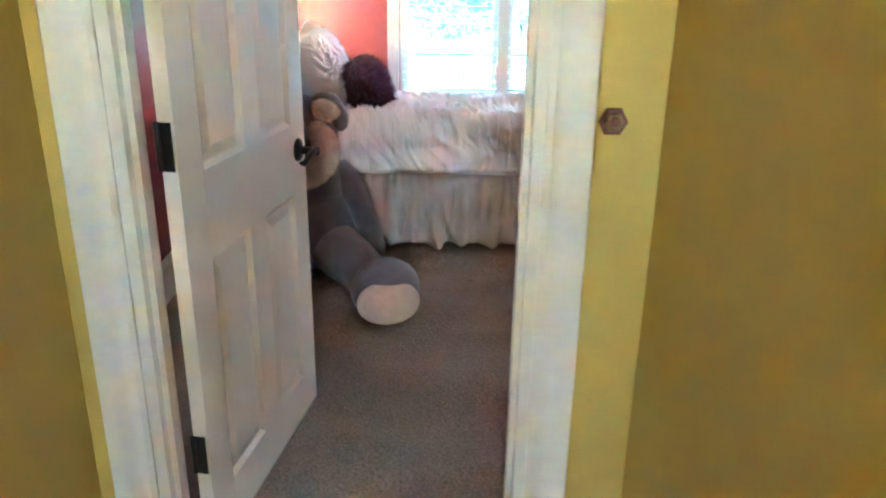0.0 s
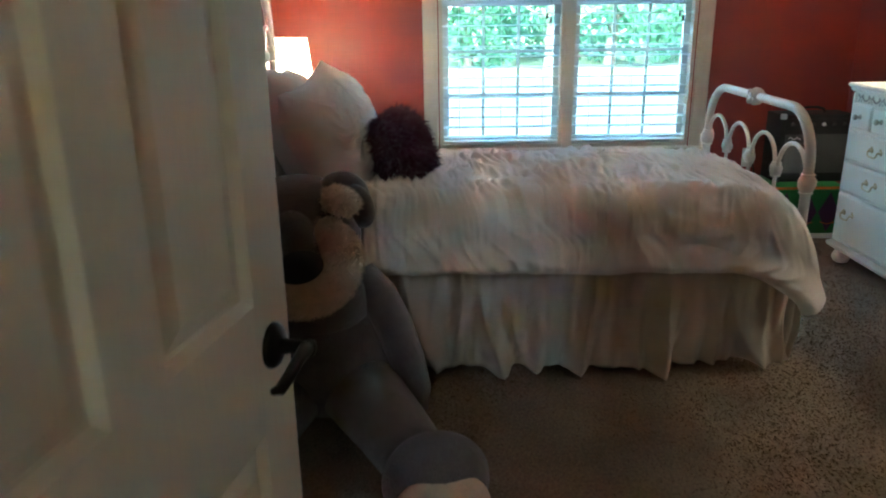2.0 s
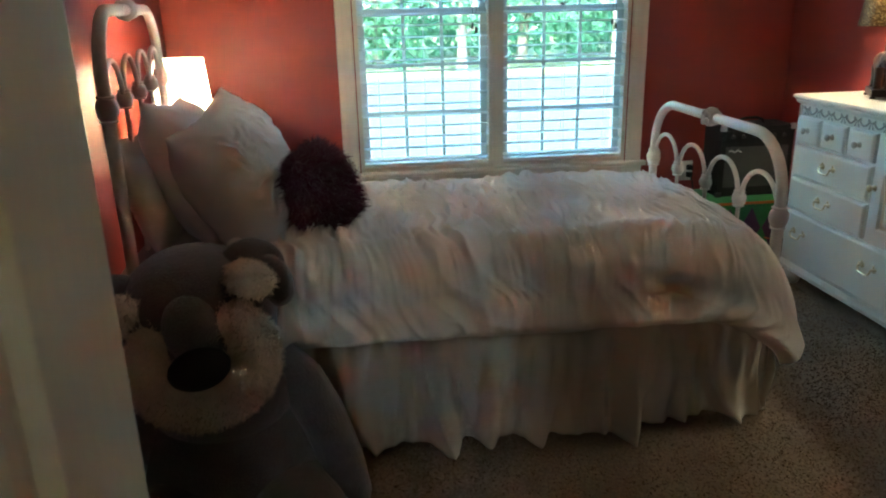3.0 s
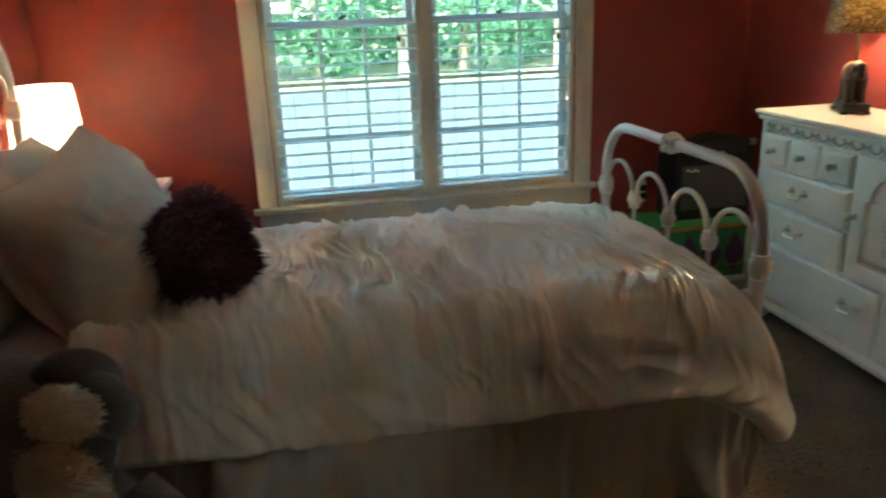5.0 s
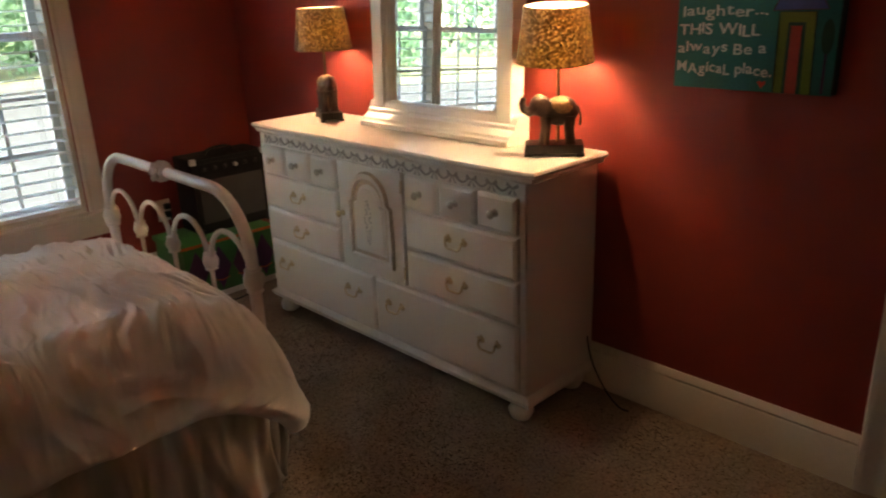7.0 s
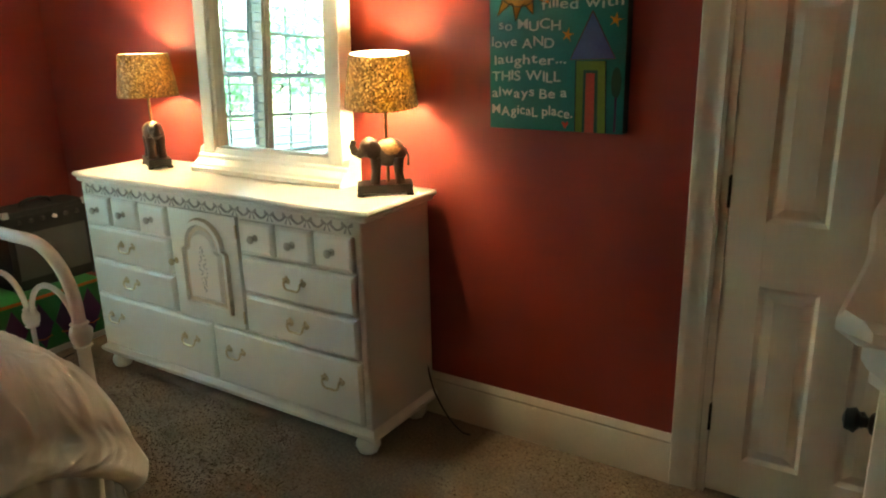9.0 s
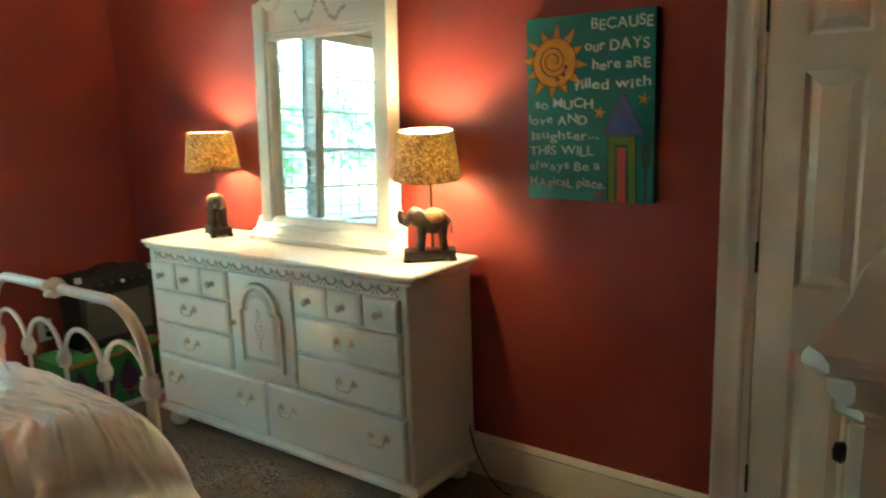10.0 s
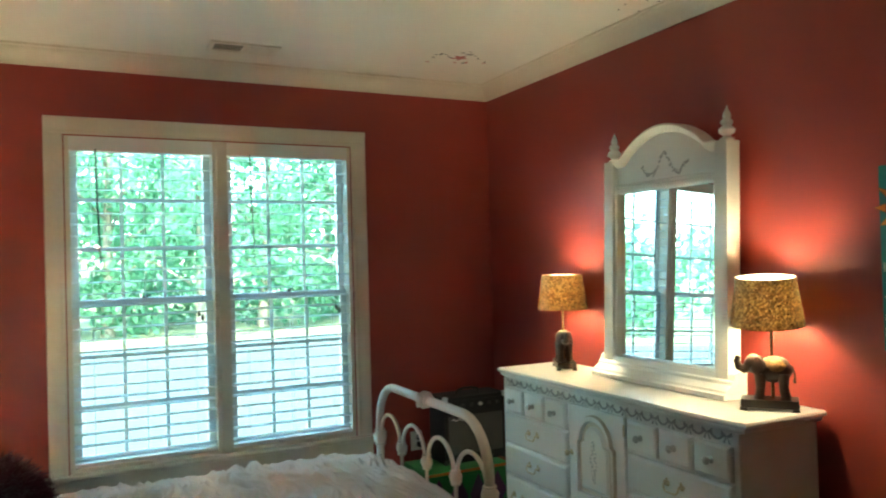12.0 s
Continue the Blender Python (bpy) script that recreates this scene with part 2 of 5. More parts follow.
def box(bm, x0, x1, y0, y1, z0, z1, bevel=0.0, index=0):
    r = bmesh.ops.create_cube(bm, size=1.0)
    vs = r["verts"]
    for v in vs:
        v.co = Vector(((x0 + x1) / 2 + v.co.x * (x1 - x0), (y0 + y1) / 2 + v.co.y * (y1 - y0), (z0 + z1) / 2 + v.co.z * (z1 - z0)))
    fs = list({f for v in vs for f in v.link_faces})
    for f in fs:
        f.material_index = index
    if bevel:
        es = list({e for v in vs for e in v.link_edges})
        bmesh.ops.bevel(bm, geom=es, offset=bevel, segments=2, profile=0.7, affect="EDGES")
    return bm


def boxed(*a, **k):
    return box(bmesh.new(), *a, **k)


def prism(bm, pts, axis, a0, a1):
    """Extrudes a polygon of 2D points from a0 to a1 along an axis: the other two axes in order take the points."""
    def put(p, a):
        return {"x": (a, p[0], p[1]), "y": (p[0], a, p[1]), "z": (p[0], p[1], a)}[axis]
    lo = [bm.verts.new(put(p, a0)) for p in pts]
    hi = [bm.verts.new(put(p, a1)) for p in pts]
    n = len(pts)
    bm.faces.new(lo[::-1])
    bm.faces.new(hi)
    for i in range(n):
        bm.faces.new((lo[i], lo[(i + 1) % n], hi[(i + 1) % n], hi[i]))
    bmesh.ops.recalc_face_normals(bm, faces=bm.faces[:])
    return bm


def lathe(bm, prof, seg=20, at=(0, 0, 0), index=0, ribs=0.0):
    rings = []
    for r, z in prof:
        ring = []
        for i in range(seg):
            a = 2 * math.pi * i / seg
            rr = max(r, 1e-4) * (1 + ribs * math.cos(a * seg / 2))
            ring.append(bm.verts.new((at[0] + rr * math.cos(a), at[1] + rr * math.sin(a), at[2] + z)))
        rings.append(ring)
    for a, b in zip(rings, rings[1:]):
        for i in range(seg):
            bm.faces.new((a[i], a[(i + 1) % seg], b[(i + 1) % seg], b[i])).material_index = index
    bm.faces.new(rings[0][::-1]).material_index = index
    bm.faces.new(rings[-1]).material_index = index
    return bm


def tube(bm, pts, r, seg=10, index=0):
    """A round bar along points."""
    pts = [Vector(p) for p in pts]
    rings = []
    side = None
    for i, p in enumerate(pts):
        d = (pts[min(i + 1, len(pts) - 1)] - pts[max(i - 1, 0)]).normalized()
        if side is None:
            side = d.orthogonal().normalized()
        side = (side - d * side.dot(d)).normalized()
        up = d.cross(side)
        rr = r[i] if isinstance(r, (list, tuple)) else r
        rings.append([bm.verts.new(p + rr * (math.cos(t) * side + math.sin(t) * up)) for t in (2 * math.pi * k / seg for k in range(seg))])
    for a, b in zip(rings, rings[1:]):
        for i in range(seg):
            bm.faces.new((a[i], a[(i + 1) % seg], b[(i + 1) % seg], b[i])).material_index = index
    bm.faces.new(rings[0][::-1]).material_index = index
    bm.faces.new(rings[-1]).material_index = index
    return bm


def blob(bm, c, r, seg=28, turn=None, index=0, rough=0.0, rscale=6.0):
    """An ellipsoid with a lightly lumpy surface."""
    res = bmesh.ops.create_uvsphere(bm, u_segments=seg, v_segments=max(8, seg * 2 // 3), radius=1.0)
    rot = Euler([radians(a) for a in turn]).to_matrix() if turn else Matrix.Identity(3)
    for v in res["verts"]:
        n = v.co.copy()
        p = Vector((n.x * r[0], n.y * r[1], n.z * r[2]))
        if rough:
            p *= 1 + rough * noise.noise((p + Vector(c)) * rscale)
        v.co = Vector(c) + rot @ p
    for f in {f for v in res["verts"] for f in v.link_faces}:
        f.material_index = index
    return bm


def arc(c, r, a0, a1, n, plane="yz", x=0.0):
    out = []
    for i in range(n + 1):
        a = radians(a0 + (a1 - a0) * i / n)
        u, w = c[0] + r * math.cos(a), c[1] + r * math.sin(a)
        out.append((x, u, w) if plane == "yz" else (u, x, w))
    return out


# ---- structure ----
H = 2.695                     # ceiling
XW, YS = -3.54, -4.365        # west and south walls of the bedroom
HALL_Y = -4.475               # hall face of the door wall
HXL, HXR = -3.14, -1.985     # hall walls
DX0, DX1, DTOP = -3.008, -2.215, 2.05   # bedroom doorway
WX0, WX1, WZ0, WZ1 = -2.545, -0.98, 0.487, 2.25   # window opening
CY0, CY1 = -4.193, -3.5      # closet doorway


def structure(ob, label, category):
    return tagged(ob, label, category, kind="structure")


def wall(name, blocks, material, label):
    bm = bmesh.new()
    for b in blocks:
        box(bm, *b)
    return structure(finish(name, bm, material, smooth=0), label, "wall")


structure(finish("floor", boxed(XW - 0.2, 0.2, YS - 0.12, 0.2, -0.12, 0.0), CARPET, smooth=0), "taupe cut-pile wall-to-wall bedroom carpet", "floor")
structure(finish("floor_hall", boxed(HXL - 0.2, HXR + 0.2, -8.6, YS - 0.12, -0.12, 0.0), CARPET, smooth=0), "taupe carpet of the hall floor", "floor")
structure(finish("ceiling", boxed(XW - 0.2, 0.2, YS, 0.2, H, H + 0.25), CEIL, smooth=0), "plain off-white painted bedroom ceiling", "ceiling")
structure(finish("ceiling_hall", boxed(HXL - 0.2, HXR + 0.2, -8.6, YS, 2.46, 2.7), CEIL, smooth=0), "plain off-white hall ceiling", "ceiling")
wall("wall_north", [(XW - 0.2, WX0, 0, 0.16, -0.6, H), (WX1, 0.2, 0, 0.16, -0.6, H), (WX0, WX1, 0, 0.16, -0.6, WZ0 - 0.03), (WX0, WX1, 0, 0.16, WZ1, H)], RED, "brick-red painted wall around the double window")
wall("wall_east", [(0, 0.14, CY1, 0, 0, H), (0, 0.14, YS, CY0, 0, H), (0, 0.14, CY0, CY1, 2.05, H), (0.14, 0.2, CY0 - 0.1, CY1 + 0.1, 0, 2.2)], RED, "brick-red painted wall behind the white dresser")
wall("wall_west", [(XW - 0.14, XW, YS, 0, 0, H)], RED, "brick-red painted wall behind the headboard")
wall("wall_south", [(XW, DX0, YS - 0.055, YS, 0, H), (DX1, 0, YS - 0.055, YS, 0, H), (DX0, DX1, YS - 0.055, YS, DTOP, H)], RED, "brick-red painted wall beside the bedroom doorway")
wall("wall_hall_end", [(HXL - 0.14, DX0, HALL_Y, YS - 0.055, 0, 2.46), (DX1, HXR + 0.14, HALL_Y, YS - 0.055, 0, 2.46), (DX0, DX1, HALL_Y, YS - 0.055, DTOP, 2.46)], YELLOW, "mustard-yellow painted hall wall around the doorway")
wall("wall_hall_west", [(HXL - 0.14, HXL, -8.6, HALL_Y, 0, 2.46)], YELLOW, "mustard-yellow painted hall side wall")
wall("wall_hall_east", [(HXR, HXR + 0.14, -8.6, HALL_Y, 0, 2.46)], YELLOW, "mustard-yellow painted hall side wall")
# unseen end wall; its opening is invented to let fill light into the hall
wall("wall_hall_south", [(HXL, HXR, -8.6, -8.5, 0, 1.42), (HXL, HXR, -8.6, -8.5, 1.72, 2.46), (HXL, -2.84, -8.6, -8.5, 1.42, 1.72), (-2.34, HXR, -8.6, -8.5, 1.42, 1.72)], YELLOW, "mustard-yellow painted unseen hall wall with an added light opening")

BASE = [(0, 0), (0.018, 0), (0.018, 0.142), (0.013, 0.149), (0.017, 0.158), (0.011, 0.172), (0.004, 0.183), (0, 0.183)]
CROWN = [(0, 0), (0.012, 0), (0.016, 0.02), (0.03, 0.032), (0.055, 0.05), (0.068, 0.068), (0.07, 0.08), (0.086, 0.084), (0.086, 0.095), (0, 0.095)]


def run_molding(name, prof, side, wallpos, a0, a1, z, material, label, category):
    """A straight moulding on a wall; side: n, s, e or w, the wall it lies on."""
    pts = [((wallpos + p[0]) if side in "sw" else (wallpos - p[0]), z + p[1]) for p in prof]
    return structure(finish(name, prism(bmesh.new(), pts, "x" if side in "ns" else "y", a0, a1), material), label, category)


for side, pos, a0, a1 in (("n", 0, XW, 0), ("e", 0, YS, 0), ("w", XW, YS, 0), ("s", YS, XW, 0)):
    run_molding("crown_molding", CROWN, side, pos, a0, a1, H - 0.095, TRIM, "cream painted stepped crown moulding", "crown moulding")
CASW = 0.09
for side, pos, a0, a1 in (("n", 0, XW, 0), ("e", 0, CY1 + CASW + 0.006, 0), ("w", XW, YS, 0), ("s", YS, XW, DX0 - CASW - 0.006), ("s", YS, DX1 + CASW + 0.006, 0)):
    run_molding("baseboard", BASE, side, pos, a0, a1, 0, TRIM, "tall cream painted baseboard with moulded cap", "baseboard")
for side, pos, a0, a1 in (("w", HXL, -8.5, HALL_Y), ("e", HXR, -8.5, HALL_Y)):
    run_molding("baseboard", BASE, side, pos, a0, a1, 0, TRIM, "tall cream painted baseboard with moulded cap", "baseboard")

# casing section: across the width from the opening outwards, and its thickness
CASE = [(0, 0), (0, 0.011), (0.012, 0.015), (0.02, 0.011), (0.034, 0.012), (0.05, 0.016), (0.06, 0.02), (0.074, 0.022), (0.086, 0.021), (0.09, 0.015), (0.09, 0)]


def casing(name, axis, wallpos, out, o0, o1, top, bottom, label, category, reveal=0.006):
    """Door or window casing on three sides. axis: the wall's direction; out: -1 or 1, the way it faces."""
    bm = bmesh.new()
    o0, o1, top = o0 - reveal, o1 + reveal, top + reveal
    for sign, o in ((-1, o0), (1, o1)):
        pts = []
        for w, d in CASE:
            a, b = o + sign * w, wallpos + out * d
            pts.append((a, b) if axis == "x" else (b, a))
        prism(bm, pts, "z", bottom, top)
    pts = [((wallpos + out * d), top + w) for w, d in CASE]
    if axis == "x":
        prism(bm, [(p[0], p[1]) for p in pts], "x", o0 - CASW, o1 + CASW)
    else:
        prism(bm, pts, "y", o0 - CASW, o1 + CASW)
    return structure(finish(name, bm, TRIM), label, category)


casing("door_casing", "x", HALL_Y, -1, DX0, DX1, DTOP, 0, "cream painted moulded casing around the hall doorway", "door casing")
casing("door_casing", "x", YS, 1, DX0, DX1, DTOP, 0, "cream painted moulded casing inside the bedroom doorway", "door casing")
casing("closet_casing", "y", 0, -1, CY0, CY1, 2.05, 0, "cream painted moulded casing around the closet door", "door casing")


def jamb(name, axis, a0, a1, b0, b1, top, stop_at):
    bm = bmesh.new()
    t = 0.018
    for u0, u1, z0, z1 in ((a0 - 0.008, a0 + t, 0, top + 0.008), (a1 - t, a1 + 0.008, 0, top + 0.008), (a0 + t, a1 - t, top - t, top + 0.008)):
        if axis == "x":
            box(bm, u0, u1, b0, b1, z0, z1)
        else:
            box(bm, b0, b1, u0, u1, z0, z1)
    for u0, u1, z0, z1 in ((a0 + t, a0 + t + 0.012, 0, top - t), (a1 - t - 0.012, a1 - t, 0, top - t), (a0 + t, a1 - t, top - t - 0.012, top - t)):
        if axis == "x":
            box(bm, u0, u1, stop_at - 0.016, stop_at + 0.016, z0, z1)
        else:
            box(bm, stop_at - 0.016, stop_at + 0.016, u0, u1, z0, z1)
    return structure(finish(name, bm, TRIM, smooth=0), "cream painted door jamb with stop", "door jamb")


jamb("door_jamb", "x", DX0, DX1, HALL_Y - 0.002, YS + 0.002, DTOP, HALL_Y + 0.045)
jamb("closet_jamb", "y", CY0, CY1, -0.002, 0.139, 2.05, 0.06)


def six_panel_door(name, m, width, label, hinge_z, pin_y):
    """Six-panel door leaf. Local: hinge edge at x=0, leaf along +x, thickness along y."""
    root = thing(name, m, label, "door", kind="structure")
    t, st, z0, z1 = 0.035, 0.108, 0.012, 2.03
    mid = 0.1
    pw = (width - 2 * st - mid) / 2
    rows = ((0.15, 0.75), (0.95, 1.6), (1.7, 1.92))
    bm = bmesh.new()
    for x0, x1 in ((0, st), (width - st, width)):
        box(bm, x0, x1, 0, t, z0, z1, bevel=0.002)
    for a, b in ((z0, 0.15), (0.75, 0.95), (1.6, 1.7), (1.92, z1)):
        box(bm, st, width - st, 0, t, a, b)
    for a, b in rows:
        box(bm, st + pw, st + pw + mid, 0, t, a, b)
    part("leaf", bm, DOORW, root, smooth=0)
    for a, b in rows:
        for x0 in (st, st + pw + mid):
            bm = bmesh.new()
            for y_edge, y_face, y_in in ((0, 0.004, 0.012), (t, t - 0.004, t - 0.012)):
                loops = []
                for inset, y in ((0, y_edge), (0.013, y_in), (0.02, y_in), (0.045, y_face)):
                    loops.append([bm.verts.new((x, y, z)) for x, z in ((x0 + inset, a + inset), (x0 + pw - inset, a + inset), (x0 + pw - inset, b - inset), (x0 + inset, b - inset))])
                for p, q in zip(loops, loops[1:]):
                    for i in range(4):
                        bm.faces.new((p[i], p[(i + 1) % 4], q[(i + 1) % 4], q[i]))
                bm.faces.new(loops[-1])
            bmesh.ops.recalc_face_normals(bm, faces=bm.faces[:])
            part("panel", bm, DOORW, root, smooth=0)
    for z in hinge_z:
        bm = bmesh.new()
        lathe(bm, [(0.003, -0.052), (0.0065, -0.048), (0.0065, 0.048), (0.003, 0.052)], 12, (-0.004, pin_y, z))
        y0, y1 = (pin_y, pin_y + 0.03) if pin_y <= 0 else (pin_y - 0.03, pin_y)
        box(bm, -0.0035, -0.0005, y0, y1, z - 0.05, z + 0.05)
        part("hinge", bm, BLACKM, root, "black bronze butt hinge")
    return root


def door_knob(root, x, z, t=0.035):
    for s, y in ((-1, 0.0), (1, t)):
        bm = bmesh.new()
        prof = [(0.033, 0), (0.033, 0.004), (0.03, 0.008), (0.014, 0.011), (0.011, 0.03), (0.012, 0.035), (0.024, 0.044), (0.029, 0.054), (0.027, 0.065), (0.018, 0.072), (0.004, 0.074)]
        lathe(bm, prof, 24)
        bmesh.ops.transform(bm, matrix=Matrix.Translation((x, y, z)) @ Matrix.Rotation(radians(90 if s < 0 else -90), 4, "X"), verts=bm.verts[:])
        part("door_knob", bm, BLACKM, root, "round black bronze door knob")


def door_lever(root, x, z, t=0.035):
    """A round rose, a stem and a curved lever that points to the hinges, on both faces."""
    for s, y in ((-1, 0.0), (1, t)):
        bm = bmesh.new()
        lathe(bm, [(0.034, 0), (0.034, 0.004), (0.031, 0.009), (0.02, 0.013), (0.0125, 0.016), (0.0105, 0.03), (0.0105, 0.052), (0.013, 0.056), (0.012, 0.064), (0.005, 0.067)], 24)
        bmesh.ops.transform(bm, matrix=Matrix.Translation((x, y, z)) @ Matrix.Rotation(radians(90 if s < 0 else -90), 4, "X"), verts=bm.verts[:])
        part("lever_rose", bm, BLACKM, root, "round black bronze lever rose")
        o = y + s * 0.056
        pts = [(x + 0.008, o, z), (x - 0.015, o, z + 0.003), (x - 0.045, o + s * 0.002, z + 0.002), (x - 0.075, o, z - 0.008), (x - 0.098, o - s * 0.004, z - 0.016), (x - 0.11, o - s * 0.008, z - 0.012)]
        part("lever", tube(bmesh.new(), pts, [0.01, 0.011, 0.009, 0.009, 0.0085, 0.005], 12), BLACKM, root, "curved black bronze door lever")


# bedroom door, open into the room
leaf = six_panel_door("door_1", pose(-2.966, -4.362, 0, 0, 0, 78.5) @ Matrix.Translation((0, -0.035, 0)), 0.752, "cream painted six-panel bedroom door standing open", (0.295, 1.022, 1.79), 0.035)
door_lever(leaf, 0.69, 0.872)
# closet door, shut
closet = six_panel_door("door_2", pose(0.004, -3.52, 0, 0, 0, -90), 0.652, "cream painted six-panel closet door, shut", (0.28, 1.035, 1.77), 0.0)
door_knob(closet, 0.575, 0.9)
bm = boxed(DX1 - 0.0195, DX1 - 0.0165, YS - 0.055, YS - 0.02, 0.86, 0.93)
structure(finish("strike_plate", bm, BLACKM), "black bronze strike plate on the door jamb", "strike plate")

# ---- window ----
def sash(root, x0, x1, z0, z1, y):
    bm = bmesh.new()
    f = 0.038
    for a, b, c, d in ((x0, x0 + f, z0, z1), (x1 - f, x1, z0, z1), (x0 + f, x1 - f, z0, z0 + f), (x0 + f, x1 - f, z1 - f, z1)):
        box(bm, a, b, y, y + 0.03, c, d, bevel=0.003)
    gw, gh = (x1 - x0 - 2 * f) / 3, (z1 - z0 - 2 * f) / 3
    for i in (1, 2):
        box(bm, x0 + f + gw * i - 0.008, x0 + f + gw * i + 0.008, y + 0.006, y + 0.024, z0 + f, z1 - f)
        box(bm, x0 + f, x1 - f, y + 0.008, y + 0.022, z0 + f + gh * i - 0.009, z0 + f + gh * i + 0.009)
    part("sash", bm, VINYL, root)
    for i in range(3):
        for j in range(3):
            p = part("pane", boxed(x0 + f + gw * i + 0.009, x0 + f + gw * (i + 1) - 0.009, y + 0.013, y + 0.017, z0 + f + gh * j + 0.009, z0 + f + gh * (j + 1) - 0.009), GLASS, root, smooth=0)
            p.visible_shadow = False


MULL0, MULL1, RAILZ = -1.777, -1.737, 1.362
for wname, x0, x1 in (("window_1", WX0, MULL0), ("window_2", MULL1, WX1)):
    win = thing(wname, pose(0, 0, 0), "white double-hung window with nine panes a sash", "window", kind="structure")
    bm = bmesh.new()
    for a, b, c, d in ((x0, x0 + 0.022, WZ0, WZ1), (x1 - 0.022, x1, WZ0, WZ1), (x0 + 0.022, x1 - 0.022, WZ1 - 0.022, WZ1), (x0 + 0.022, x1 - 0.022, WZ0, WZ0 + 0.02)):
        box(bm, a, b, 0.002, 0.135, c, d)
    part("window_frame", bm, TRIM, win, smooth=0)
    sash(win, x0 + 0.022, x1 - 0.022, RAILZ - 0.018, WZ1 - 0.022, 0.098)
    sash(win, x0 + 0.022, x1 - 0.022, WZ0 + 0.02, RAILZ + 0.018, 0.066)
    bm = bmesh.new()
    mx = (x0 + x1) / 2
    lathe(bm, [(0.016, 0), (0.016, 0.008), (0.012, 0.014), (0.003, 0.015)], 14, (mx, 0.081, RAILZ + 0.018))
    tube(bm, [(mx, 0.076, RAILZ + 0.032), (mx + 0.03, 0.071, RAILZ + 0.034)], 0.005, 8)
    part("sash_lock", bm, BLACKM, win, "dark sash lock")
wall("window_mullion", [(MULL0, MULL1, -0.012, 0.135, WZ0, WZ1)], TRIM, "cream painted mullion between the windows")
casing("window_casing", "x", 0, -1, WX0, WX1, WZ1, WZ0, "cream painted moulded casing around the double window", "window casing")
bm = prism(bmesh.new(), [(0.08, WZ0 - 0.03), (0.08, WZ0), (-0.03, WZ0), (-0.042, WZ0 - 0.006), (-0.045, WZ0 - 0.015), (-0.042, WZ0 - 0.024), (-0.03, WZ0 - 0.03)], "x", WX0, WX1)
box(bm, WX0 - 0.125, WX0, -0.043, -0.0005, WZ0 - 0.029, WZ0 - 0.001, bevel=0.006)
box(bm, WX1, WX1 + 0.125, -0.043, -0.0005, WZ0 - 0.029, WZ0 - 0.001, bevel=0.006)
structure(finish("window_stool", bm, TRIM), "cream painted window stool with rounded nosing", "window sill")
AP = [(0, 0), (0.01, 0), (0.014, 0.01), (0.02, 0.03), (0.014, 0.05), (0.02, 0.075), (0.028, 0.1), (0, 0.1)]
run_molding("window_apron", AP, "n", 0, WX0 - 0.1, WX1 + 0.1, WZ0 - 0.132, TRIM, "cream painted moulded apron under the window", "window apron")

SLATN = 27
for x0, x1 in ((WX0, MULL0), (MULL1, WX1)):
    a, b = x0 + 0.023, x1 - 0.023
    blind = thing("window_blind", pose(0, 0, 0), "white two-inch slat blind, lowered with slats open", "window blind", "blinds in the windows")
    part("headrail", boxed(a - 0.003, b + 0.003, -0.008, 0.058, WZ1 - 0.078, WZ1 - 0.003, bevel=0.004), SLAT, blind)
    part("bottom_rail", boxed(a, b, 0.004, 0.056, WZ0 + 0.024, WZ0 + 0.044, bevel=0.005), SLAT, blind)
    z0, z1 = WZ0 + 0.07, WZ1 - 0.1
    bm = bmesh.new()
    pts = [(0.001, -0.003), (0.015, 0.0005), (0.03, 0.002), (0.045, 0.0005), (0.059, -0.003), (0.045, -0.002), (0.03, -0.0005), (0.015, -0.002)]
    prism(bm, pts, "x", a, b)
    first = part("slat", bm, THINSLAT, blind)
    for i in range(SLATN):
        s = first if i == 0 else first.copy()
        if i:
            scene.collection.objects.link(s)
        s.location.z = z0 + (z1 - z0) * i / (SLATN - 1)
        s.rotation_euler = (radians(3 + 2 * math.sin(i * 1.7)), 0, radians(0.06 * math.sin(i * 2.3)))
    for fx in (0.14, 0.5, 0.86):
        for yy in (-0.0005, 0.0605):
            part("ladder_cord", tube(bmesh.new(), [(a + (b - a) * fx, yy, WZ0 + 0.04), (a + (b - a) * fx, yy, WZ1 - 0.1)], 0.0009, 5), SLAT, blind)
    wand = [(a + 0.125, -0.006, WZ1 - 0.07), (a + 0.13, -0.01, WZ1 - 0.35), (a + 0.142, -0.01, 1.58)]
    part("tilt_wand", tube(bmesh.new(), wand, 0.0045, 8), DARKGREY, blind, "dark grey tilt wand")
    for dx, dz in ((0, 0), (0.02, -0.022)):
        cx = b - 0.09 + dx
        bm = tube(bmesh.new(), [(cx, -0.008, WZ1 - 0.07), (cx, -0.008, 1.3 + dz)], 0.001, 5)
        lathe(bm, [(0.003, 0.0), (0.007, -0.006), (0.009, -0.03), (0.006, -0.034)], 10, (cx, -0.008, 1.3 + dz))
        part("pull_cord", bm, DARKGREY, blind, "pull cord with dark tassel")

# ---- outdoors ----
structure(finish("ground", boxed(-300, 300, 0.17, 600, -0.75, -0.6), EARTH, smooth=0), "leaf-strewn ground under the trees", "ground")
structure(finish("drive", boxed(-30, 26, 2.0, 17.5, -0.62, -0.585), CONCRETE, smooth=0), "grey asphalt drive outside the window", "driveway")


